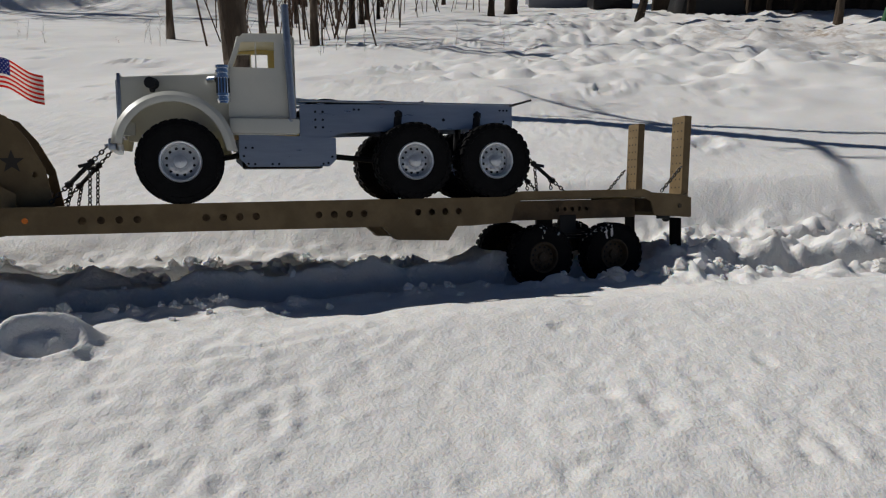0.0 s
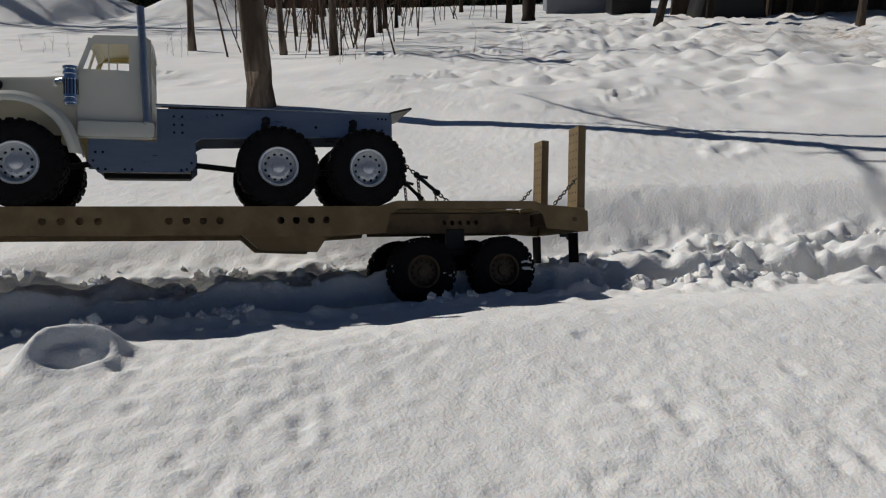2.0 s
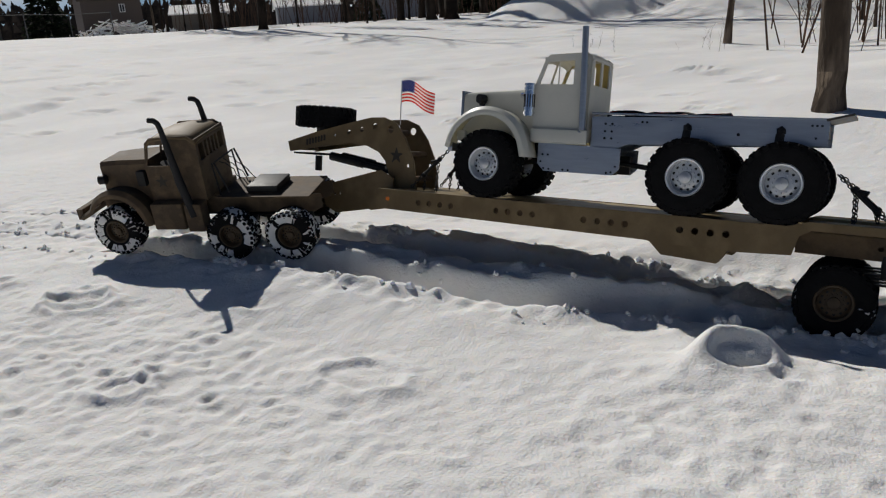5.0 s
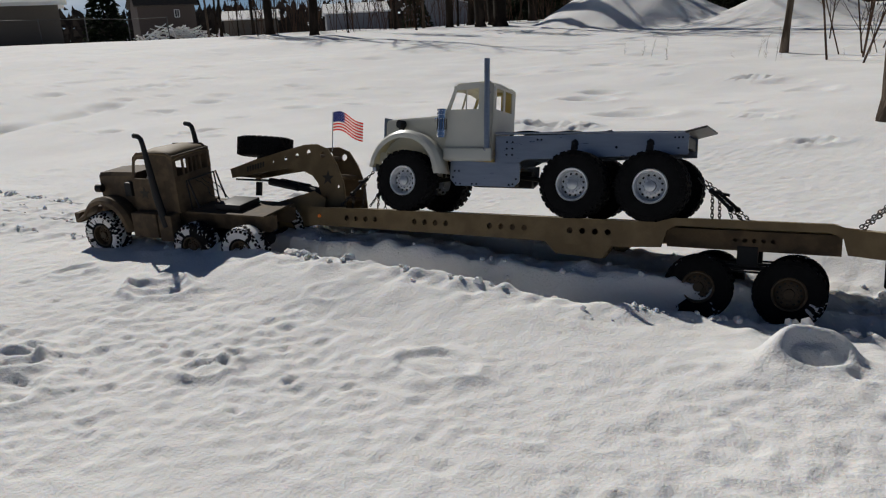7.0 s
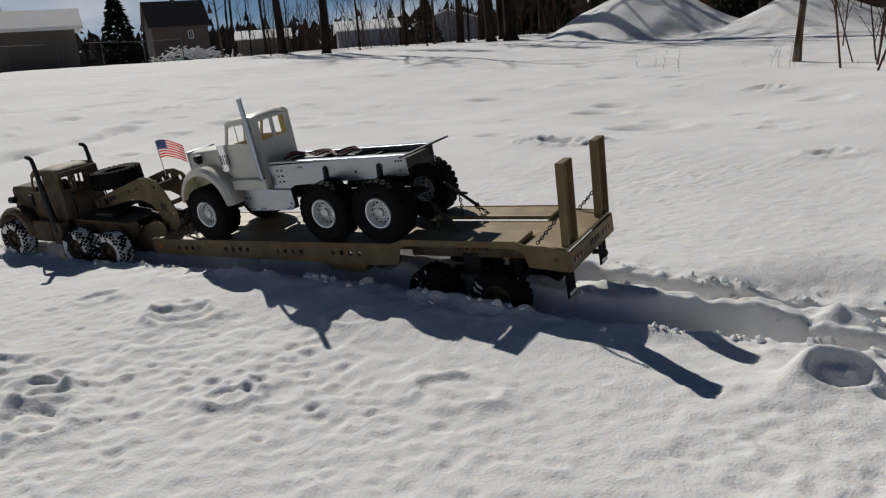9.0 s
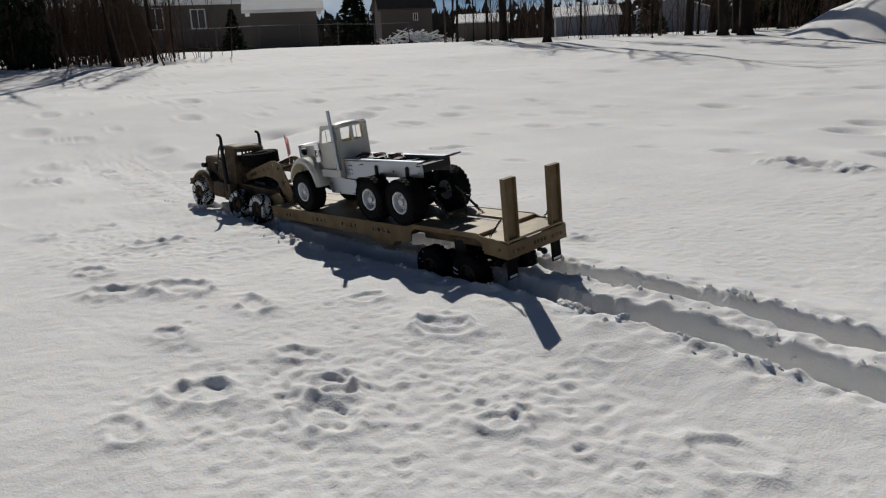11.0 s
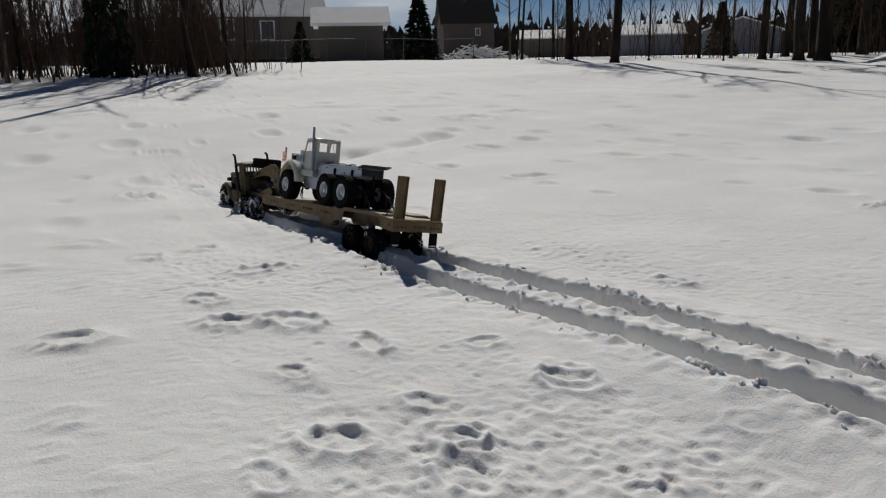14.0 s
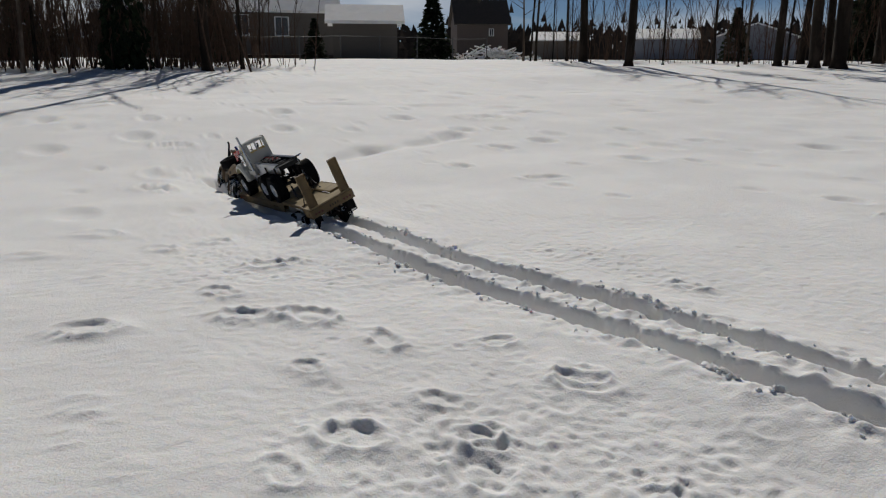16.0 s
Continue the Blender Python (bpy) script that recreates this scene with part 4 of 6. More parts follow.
        part("gooseneck_plate", bm, TAN, t, "curved tan gooseneck plate with holes")
        bm = star(bmesh.new(), (0.878, 0.098), 0.026, s * 0.0662, s * 0.0012)
        part("star_emblem", bm, DARK_MARK, t, "dark five-pointed star")
        bm = bmesh.new()
        for k in range(7):
            box(bm, (1.235 - 0.012 * k, s * 0.0668, 0.123 + 0.003 * k), (0.008, 0.0014, 0.019))
        tagged(part("lettering_bars", bm, DARK_MARK, t), kind="stuff")
        bm = plate(bmesh.new(), [(1.145, -0.012), (0.915, 0.052), (0.868, 0.030), (0.868, -0.056), (1.08, -0.094), (1.125, -0.075)][::-1], [(1.11 - 0.02 * k, -0.038 + 0.003 * k, 0.005) for k in range(3)], s * 0.088, s * 0.094)
        part("lower_arm", bm, TAN, t)
    for x, z in ((1.30, 0.104), (1.16, 0.140), (1.03, 0.165), (0.925, 0.170), (0.855, 0.105), (0.83, 0.03)):
        part("cross_bar", rod(bmesh.new(), (x, -0.062, z), (x, 0.062, z), 0.009, seg=12), TAN_SHADED, t, smooth=True)
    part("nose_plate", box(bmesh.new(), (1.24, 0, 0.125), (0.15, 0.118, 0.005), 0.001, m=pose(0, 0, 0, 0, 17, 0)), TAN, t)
    part("arm_deck", box(bmesh.new(), (1.0, 0, 0.0), (0.25, 0.174, 0.006), 0.001, m=pose(0, 0, 0, 0, 15, 0)), TAN_SHADED, t)
    bm = rod(bmesh.new(), (1.24, 0, 0.08), (1.24, 0, 0.03), 0.012)
    box(bm, (1.24, 0, 0.086), (0.12, 0.116, 0.006), 0.001)
    part("king_pin", bm, BLACK, t, smooth=True)
    for s in (1, -1):
        bm = rod(bmesh.new(), (1.16, s * 0.03, 0.082), (0.90, s * 0.03, 0.045), 0.010)
        rod(bm, (1.16, s * 0.03, 0.082), (1.03, s * 0.03, 0.064), 0.014)
        part("lift_cylinder", bm, BLACK, t, smooth=True)
    shared = {}
    wheels = [wheel(t, x, y, -0.157, SMALL_R, 0.056, RUST_RIM, shared, snow=0.2) for x in (-0.345, -0.555) for y in (0.118, -0.118)]
    return t, wheels


# ---- the tractor unit ----
def make_tractor():
    t = thing("model_tractor", "tan army-style six-wheeled model tractor truck with black exhaust stacks", "model truck")
    shared = {}
    R = 0.076
    wheels = [wheel(t, x, y, z, R, 0.058, RUST_RIM, shared, snow=1.3) for x, z in ((0.458, 0.015), (0.082, 0.0), (-0.106, 0.0)) for y in (0.126, -0.126)]
    for x, z in ((0.458, 0.015), (0.082, 0), (-0.106, 0)):
        bm = rod(bmesh.new(), (x, -0.1, z), (x, 0.1, z), 0.010)
        bmesh.ops.create_uvsphere(bm, u_segments=12, v_segments=8, radius=0.024, matrix=Matrix.Translation((x, 0, z)))
        part("axle", bm, BLACK, t, smooth=True)
    part("drive_shaft", rod(bmesh.new(), (0.42, 0, 0.02), (-0.08, 0, 0.01), 0.006), BLACK, t, smooth=True)
    for s in (1, -1):
        bm = plate(bmesh.new(), [(0.54, 0.095), (-0.185, 0.095), (-0.185, 0.055), (-0.16, 0.04), (0.50, 0.04), (0.54, 0.06)][::-1], [], s * 0.052, s * 0.058)
        part("frame_rail", bm, TAN_SHADED, t)
        # fender over the front wheel
        bm = bmesh.new()
        sec = [(0.0, 0.0), (0.004, 0.050), (-0.006, 0.064), (-0.018, 0.068)]
        rings = []
        for px, pz in [(0.338, 0.03)] + arc(0.450, 0.035, 0.105, 165, 25, 16) + [(0.585, 0.055)]:
            dx, dz = px - 0.450, pz - 0.035
            ln = math.hypot(dx, dz)
            rings.append([bm.verts.new((px + dx / ln * o, s * (0.078 + w), pz + dz / ln * o)) for o, w in sec])
        for a, b in zip(rings, rings[1:]):
            for k in range(3):
                bm.faces.new((a[k], a[k + 1], b[k + 1], b[k]))
        ob = part("fender", bm, TAN_SHADED, t, smooth=True)
        ob.modifiers.new("thick", "SOLIDIFY").thickness = 0.003
        # side tanks and steps
        bm = box(bmesh.new(), (0.285, s * 0.108, 0.055), (0.105, 0.05, 0.085), 0.006)
        part("fuel_tank", bm, TAN_SHADED, t, smooth=True)
        bm = box(bmesh.new(), (0.200, s * 0.108, 0.050), (0.055, 0.046, 0.09), 0.004)
        part("tool_box", bm, TAN_SHADED, t)
        # exhaust stack with bent top
        bm = bmesh.new()
        tube(bm, [(0.20, s * 0.124, 0.055), (0.222, s * 0.124, 0.16), (0.243, s * 0.123, 0.325), (0.248, s * 0.123, 0.345), (0.258, s * 0.123, 0.353), (0.275, s * 0.123, 0.355)], [0.013, 0.013, 0.008, 0.008, 0.008, 0.008], 12)
        part("exhaust_stack", bm, BLACK, t, "black exhaust stack with a bent tip", smooth=True)
        # cab sides with window and rear slots
        y0 = s * 0.092
        bm = bmesh.new()
        plate(bm, [(0.165, 0.095), (0.345, 0.095), (0.345, 0.205), (0.165, 0.205)], [], y0 - s * 0.004, y0)
        plate(bm, [(0.165, 0.205), (0.262, 0.205), (0.262, 0.272), (0.320, 0.270), (0.337, 0.205), (0.345, 0.205), (0.328, 0.276), (0.31, 0.292), (0.19, 0.296), (0.165, 0.28)], [], y0 - s * 0.004, y0)
        part("cab_side", bm, TAN_SHADED, t)
        bm = star(bmesh.new(), (0.300, 0.155), 0.022, y0 + s * 0.0003, s * 0.0012)
        part("star_emblem", bm, DARK_MARK, t, "dark five-pointed star")
        bm = bmesh.new()
        box(bm, (0.37, s * 0.083, 0.165), (0.03, 0.024, 0.05), 0.008)
        part("air_cleaner", bm, BLACK, t, smooth=True)
        bm = rod(bmesh.new(), (0.500, s * 0.076, 0.160), (0.522, s * 0.080, 0.160), 0.014, seg=14)
        rod(bm, (0.508, s * 0.060, 0.155), (0.508, s * 0.078, 0.158), 0.005, seg=8)
        part("headlamp", bm, BLACK, t, smooth=True)
    bm = bmesh.new()
    ring = lambda x, hw, zt: [(x, -hw, 0.08), (x, -hw, zt - 0.014), (x, -hw * 0.86, zt - 0.002), (x, hw * 0.86, zt - 0.002), (x, hw, zt - 0.014), (x, hw, 0.08)]
    rings = [[bm.verts.new(p) for p in ring(*q)] for q in ((0.520, 0.062, 0.212), (0.46, 0.066, 0.217), (0.345, 0.078, 0.222))]
    for a, b in zip(rings, rings[1:]):
        for k in range(5):
            bm.faces.new((a[k], a[k + 1], b[k + 1], b[k]))
    bm.faces.new(rings[0])
    bm.faces.new(rings[-1][::-1])
    part("hood", bm, TAN_SHADED, t, smooth=True)
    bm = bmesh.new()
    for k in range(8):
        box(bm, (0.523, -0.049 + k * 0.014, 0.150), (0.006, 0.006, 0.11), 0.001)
    part("grille", bm, TAN_SHADED, t)
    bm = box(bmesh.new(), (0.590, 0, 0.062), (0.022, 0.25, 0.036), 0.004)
    part("bumper", bm, TAN_SHADED, t, smooth=True)
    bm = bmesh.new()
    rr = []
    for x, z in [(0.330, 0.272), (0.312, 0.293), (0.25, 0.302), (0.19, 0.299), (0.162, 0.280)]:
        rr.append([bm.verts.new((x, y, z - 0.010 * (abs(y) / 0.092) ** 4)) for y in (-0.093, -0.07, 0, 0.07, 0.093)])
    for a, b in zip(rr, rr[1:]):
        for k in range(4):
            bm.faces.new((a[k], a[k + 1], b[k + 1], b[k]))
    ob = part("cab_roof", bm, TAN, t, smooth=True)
    ob.modifiers.new("thick", "SOLIDIFY").thickness = 0.004
    bm = bmesh.new()
    box(bm, (0.166, 0, 0.155), (0.004, 0.182, 0.12))
    box(bm, (0.166, 0, 0.275), (0.004, 0.182, 0.020))
    for y in (-0.085, -0.044, -0.022, 0.0, 0.022, 0.044, 0.085):
        box(bm, (0.166, y, 0.240), (0.004, 0.008 if abs(y) < 0.08 else 0.016, 0.052))
    part("cab_back", bm, TAN_SHADED, t, "cab back with a slotted window")
    bm = bmesh.new()
    for y in (-0.088, 0, 0.088):
        rod(bm, (0.343, y, 0.205), (0.327, y, 0.276), 0.004, seg=6)
    part("windshield_frame", bm, TAN_SHADED, t)
    part("cab_floor", box(bmesh.new(), (0.255, 0, 0.098), (0.17, 0.17, 0.005)), BLACK, t)
    bm = box(bmesh.new(), (0.22, 0, 0.14), (0.05, 0.15, 0.07), 0.006)
    rod(bm, (0.30, 0.045, 0.19), (0.297, 0.045, 0.196), 0.022, seg=16)
    part("seat", bm, BLACK, t, smooth=True)
    bm = box(bmesh.new(), (-0.01, 0, 0.098), (0.30, 0.175, 0.006), 0.001)
    part("rear_deck", bm, TAN_SHADED, t)
    bm = bmesh.new()
    for s in (1, -1):
        tube(bm, [(0.13, s * 0.07, 0.10), (0.138, s * 0.07, 0.20), (0.13, s * 0.07, 0.205), (0.10, s * 0.07, 0.11)], 0.003, 6)
    rod(bm, (0.138, -0.07, 0.20), (0.138, 0.07, 0.20), 0.003, seg=6)
    part("hose_rack", bm, BLACK, t, smooth=True)
    rng = random.Random(5)
    bm = bmesh.new()
    for k in range(3):
        pts, p = [], Vector((0.134, -0.03 + 0.03 * k, 0.195))
        for j in range(14):
            pts.append(p.copy())
            p += Vector((-0.0085 + rng.uniform(-0.004, 0.004), rng.uniform(-0.008, 0.008), -0.0075 + rng.uniform(-0.008, 0.008)))
        tube(bm, pts, 0.0016, 5)
    part("coiled_hoses", bm, BLACK, t, smooth=True)
    bm = box(bmesh.new(), (0.0, 0, 0.112), (0.10, 0.11, 0.022), 0.004)
    part("fifth_wheel", bm, BLACK, t, smooth=True)
    return t, wheels


def chain(bm, a, b, sag=0.0, link=0.0115, wire=0.0017):
    """Links along a hanging line."""
    a, b = Vector(a), Vector(b)
    n = max(3, int((b - a).length / (link * 0.78)))
    pts = [a.lerp(b, k / n) - Vector((0, 0, sag * math.sin(math.pi * k / n))) for k in range(n + 1)]
    for k, (p, q) in enumerate(zip(pts, pts[1:])):
        d = (q - p).normalized()
        m = Matrix.Translation((p + q) / 2) @ d.to_track_quat("X", "Z").to_matrix().to_4x4() @ Matrix.Rotation(radians(90 * (k % 2)), 4, "X")
        loop = [m @ Vector((math.cos(w) * link * 0.55, math.sin(w) * link * 0.34, 0)) for w in [j * math.pi / 4 for j in range(9)]]
        tube(bm, loop, wire, 5)
    return bm


def tie_down(name, label, hook, foot, drop_a, drop_b):
    """tie_down > tensioned chain with a lever, and slack ends that hang down."""
    t = thing(name, label, "chain", "tie-down chains")
    h, f = Vector(hook), Vector(foot)
    part("taut_chain", chain(bmesh.new(), hook, h.lerp(f, 0.30)), STEEL, t)
    part("lower_chain", chain(bmesh.new(), h.lerp(f, 0.66), foot), STEEL, t)
    bm = rod(bmesh.new(), h.lerp(f, 0.28), h.lerp(f, 0.68), 0.005)
    for k in (0.28, 0.68):
        bmesh.ops.create_icosphere(bm, subdivisions=1, radius=0.009, matrix=Matrix.Translation(h.lerp(f, k)))
    rod(bm, h.lerp(f, 0.3), h.lerp(f, 0.5) + Vector((0, 0, 0.018)), 0.004)
    part("lever_binder", bm, BLACK, t, "black lever binder", smooth=True)
    for k, d in ((0.30, drop_a), (0.62, drop_b)):
        p = h.lerp(f, k)
        part("slack_chain", chain(bmesh.new(), p, p + Vector(d)), STEEL, t)
    return t


def make_flag():
    t = thing("flag", "small stars and stripes flag on a white stick", "flag")
    part("stick", rod(bmesh.new(), (0.928, -0.02, 0.195), (0.930, -0.02, 0.332), 0.0017, seg=8), TRIM_WHITE, t)
    bm = bmesh.new()
    nx, nz, L, Hh = 26, 13, 0.106, 0.066
    def at(u, v):
        a = u * 1.35
        return Vector((-u * L, 0.010 * math.sin(u * 7.0) * (0.3 + u), -v * Hh - 0.030 * u * u + 0.006 * math.sin(u * 6)))
    g = [[bm.verts.new(at(i / nx, j / nz)) for j in range(nz + 1)] for i in range(nx + 1)]
    for i in range(nx):
        for j in range(nz):
            f = bm.faces.new((g[i][j], g[i + 1][j], g[i + 1][j + 1], g[i][j + 1]))
            f.material_index = 2 if (i < 10 and j < 7) else (0 if j % 2 == 0 else 1)
    for r in range(7):
        for c in range(5):
            u, v = (0.8 + 1.85 * c + (0.9 if r % 2 else 0)) / nx, (0.55 + 0.98 * r) / nz
            if u * nx > 9.5:
                continue
            for yy in (0.0012, -0.0012):
                p = at(u, v) + Vector((0, yy, 0))
                vs = [bm.verts.new(p + Vector((math.sin(k * math.pi / 5) * (0.0021 if k % 2 == 0 else 0.0009), 0, math.cos(k * math.pi / 5) * (0.0021 if k % 2 == 0 else 0.0009)))) for k in range(10)]
                bm.faces.new(vs).material_index = 1
    ob = part("cloth", bm, [FLAG_RED, FLAG_WHITE, FLAG_BLUE], t, "waving cloth with stripes and a starred blue canton", smooth=True, m=pose(0.930, -0.02, 0.330))
    return t, ob


def make_spare():
    t = thing("spare_tyre", "black knobby spare tyre lying flat on the gooseneck", "tyre")
    part("tyre", tyre_mesh(0.100, 0.064), RUBBER, t, smooth=True, m=pose(1.215, 0.0, 0.207, 90, 0, 0))
    tagged(part("tread", tread_mesh(0.100, 0.064), RUBBER, t, m=pose(1.215, 0.0, 0.207, 90, 0, 0)), kind="stuff")
    part("mount", rod(bmesh.new(), (1.215, 0, 0.14), (1.215, 0, 0.205), 0.03), BLACK, t, smooth=True)
    return t


TRUCK = make_cargo_truck()
TRUCK.scale = (1.0, 0.89, 1.0)
TRAILER, TRAILER_WHEELS = make_trailer()
TRACTOR, TRACTOR_WHEELS = make_tractor()
FLAG, CLOTH = make_flag()
CARRIED = [TRUCK, FLAG, make_spare()]
for s in (1, -1):
    CARRIED.append(tie_down("tie_down_chain", "dark steel chain with lever binder between truck nose and deck", (0.690, s * 0.06, 0.130), (0.805, s * 0.085, 0.008), (0.004, 0.004, -0.095), (0.012, -0.01, -0.052)))
    CARRIED.append(tie_down("tie_down_chain", "dark steel chain with lever binder between truck tail and deck", (-0.318, s * 0.06, 0.120), (-0.445, s * 0.085, 0.006), (-0.004, 0.006, -0.075), (-0.01, -0.012, -0.03)))
    rc = thing("ramp_chain", "thin chain holding a raised ramp", "chain", "ramp chains")
    part("links", chain(bmesh.new(), (-0.765, s * 0.142, 0.075), (-0.700, s * 0.142, 0.008)), STEEL, rc)
    CARRIED.append(rc)


# ---- snow that the wheels press down ----
def make_pressed_snow():
    """pressed_snow > block: short stretches of crust in the wheel tracks, which sink as the front wheels reach them."""
    t = thing("pressed_snow", "strips of crusted snow pressed down by passing wheels", "snow")
    blocks = []
    step, nx, nv = 0.16, 13, 13
    for side in (-1, 1):
        x1 = -1.80
        while x1 > -6.75:
            xs = np.linspace(x1, x1 - step, nx)
            vs = np.linspace(-RUT_W - 0.036, RUT_W + 0.036, nv)
            X, V = np.meshgrid(xs, vs)
            Y = np.interp(X, PATH_X, PATH_Y) + (V + side * RUT_V) / 0.955
            Z = ground_z(X, Y, cuts=0.0) + 0.0008 - 0.006 * smooth(RUT_W + 0.020, RUT_W + 0.036, np.abs(V))
            bm = bmesh.new()
            g = [[bm.verts.new((X[j, i], Y[j, i], Z[j, i])) for i in range(nx)] for j in range(nv)]
            b = [[bm.verts.new((X[j, i], Y[j, i], Z[j, i] - 0.02)) for i in range(nx)] for j in range(nv)]
            for j in range(nv - 1):
                for i in range(nx - 1):
                    bm.faces.new((g[j][i], g[j][i + 1], g[j + 1][i + 1], g[j + 1][i]))
                    bm.faces.new((b[j][i], b[j + 1][i], b[j + 1][i + 1], b[j][i + 1]))
            for i in range(nx - 1):
                bm.faces.new((g[0][i], b[0][i], b[0][i + 1], g[0][i + 1]))
                bm.faces.new((g[-1][i], g[-1][i + 1], b[-1][i + 1], b[-1][i]))
            for j in range(nv - 1):
                bm.faces.new((g[j][0], g[j + 1][0], b[j + 1][0], b[j][0]))
                bm.faces.new((g[j][-1], b[j][-1], b[j + 1][-1], g[j + 1][-1]))
            me = part("block", bm, SNOW, t)
            me.data.shade_smooth()
            me.data.set_sharp_from_angle(angle=radians(60))
            blocks.append((me, x1 - step / 2, float(rut_depth(x1 - step / 2)) + 0.03))
            x1 -= step
    return blocks


BLOCKS = make_pressed_snow()


# ---- snow clods thrown up along the ruts ----
def make_clods():
    rng = random.Random(11)
    spots = []
    for _ in range(420):
        x = rng.uniform(-4.9, 2.6)
        side = rng.choice((-1, 1))
        v = side * (RUT_V + rng.choice((-1, 1)) * rng.uniform(0.058, 0.10)) * (1 if rng.random() < 0.85 else 1.3)
        spots.append((x, v, rng.uniform(0.003, 0.010)))
    # crumbling heaps on the rims
    for _ in range(52):
        cx, side = rng.uniform(-4.6, 2.2), rng.choice((-1, 1))
        size = rng.uniform(0.5, 1.25)
        for _ in range(rng.randint(4, 11)):
            spots.append((cx + rng.gauss(0, 0.022) * size, side * (RUT_V + 0.078) + rng.gauss(0, 0.012) * size, rng.uniform(0.006, 0.017) * size))
    # broken crust piled between and beside the wheels where they dug in
    for cx, cv in ((-0.02, 0.09), (0.05, 0.07), (-0.24, 0.06), (-0.35, 0.08), (0.33, 0.04), (0.90, -0.20), (1.03, -0.21), (0.74, -0.02), (1.15, 0.05), (1.3, -0.1), (1.5, 0.12), (1.45, -0.15), (1.7, 0.0), (1.9, -0.12)):
        for _ in range(16):
            spots.append((cx + rng.gauss(0, 0.03), cv + rng.gauss(0, 0.016), rng.uniform(0.008, 0.022)))
    ball = bmesh.new()
    bmesh.ops.create_icosphere(ball, subdivisions=1, radius=1.0)
    shape = np.array([q.co for q in ball.verts])
    tris = [tuple(q.index for q in f.verts) for f in ball.faces]
    ball.free()
    dice = np.random.default_rng(12)
    X, V, S = (np.array(c) for c in zip(*spots))
    Y = np.interp(X, PATH_X, PATH_Y) + V / 0.955
    Z = ground_z(X, Y) + S * 0.35
    verts, faces = [], []
    for x, y, z, size in zip(X, Y, Z, S):
        k = len(verts)
        lump = (shape + dice.uniform(-0.3, 0.3, shape.shape)) * dice.uniform((0.8, 0.6, 0.6), (1.2, 1.2, 1.1)) * size + (x, y, z)
        verts += lump.tolist()
        faces += [tuple(k + q for q in f) for f in tris]
    me = bpy.data.meshes.new("snow_clods")
    me.from_pydata(verts, [], faces)
    me.materials.append(SNOW)
    return tagged(new("snow_clods", me), "loose snow clods along the wheel ruts", "snow", kind="stuff")


make_clods()


# ---- trees ----
def limb(bm, rng, p, d, length, r, depth, seg):
    pts, rs = [p.copy()], [r]
    n = 6 if depth == 0 else 4
    q = p.copy()
    dd = d.copy()
    for k in range(n):
        dd = (dd + Vector((rng.uniform(-1, 1), rng.uniform(-1, 1), rng.uniform(-0.3, 0.6))) * 0.12).normalized()
        q = q + dd * length / n
        pts.append(q.copy())
        rs.append(r * (1 - 0.75 * (k + 1) / n))
    tube(bm, pts, rs, seg)
    if depth < 2:
        for _ in range(5 if depth == 0 else 4):
            k = rng.randint(1, n)
            side = Vector((rng.uniform(-1, 1), rng.uniform(-1, 1), rng.uniform(0.1, 0.9))).normalized()
            limb(bm, rng, pts[k], (dd * 0.6 + side * 0.8).normalized(), length * rng.uniform(0.35, 0.6), rs[k] * 0.6, depth + 1, 4)


def make_tree(seed, height, radius, bark, first=0.35, limbs=14, lean=0.0, needles=False):
    rng = random.Random(seed)
    t = thing("bare_tree" if not needles else "pine_tree", "bare brown tree trunk standing in snow" if not needles else "tall thin pine with a high sparse crown", "tree", "trees along the field")
    bm = bmesh.new()
    pts, rs = [Vector((0, 0, -0.3)), Vector((0, 0, 0.0)), Vector((0, 0, 0.25))], [radius * 1.45, radius * 1.3, radius * 1.02]
    n = 12
    q = Vector((0, 0, 0.25))
    for k in range(1, n + 1):
        q = q + Vector((rng.uniform(-1, 1) * 0.035 + lean, rng.uniform(-1, 1) * 0.035, 1)) * (height / n)
        pts.append(q.copy())
        rs.append(radius * (1 - 0.82 * k / n))
    tube(bm, pts, rs, 12)
    part("trunk", bm, bark, t, smooth=True)
    bm = bmesh.new()
    for k in range(limbs):
        h = first + (1 - first) * (k + rng.random()) / limbs
        i = min(len(pts) - 2, 2 + int(h * n))
        a = rng.uniform(0, 2 * math.pi)
        d = Vector((math.cos(a), math.sin(a), rng.uniform(0.2, 0.9))).normalized()
        limb(bm, rng, pts[i].lerp(pts[i + 1], rng.random()), d, height * 0.26 * (1.25 - h) + 0.3, rs[i] * 0.42, 0, 5)
    part("branches", bm, bark, t, smooth=True)
    if needles:
        bm = bmesh.new()
        for _ in range(420):
            h = rng.uniform(0.55, 1.0)
            i = min(len(pts) - 2, 2 + int(h * n))
            c = pts[i] + Vector((rng.gauss(0, 1), rng.gauss(0, 1), rng.gauss(0, 0.5))) * height * 0.085 * (1.35 - h)
            for _ in range(5):
                a = Vector((rng.uniform(-1, 1), rng.uniform(-1, 1), rng.uniform(-0.4, 0.7))).normalized() * rng.uniform(0.12, 0.28)
                w = a.cross(Vector((rng.uniform(-1, 1), rng.uniform(-1, 1), 1))).normalized() * 0.05
                vs = [bm.verts.new(p) for p in (c - w, c + w, c + a)]
                bm.faces.new(vs)
        part("crown", bm, NEEDLE, t, "sparse dark green needles")
    return t


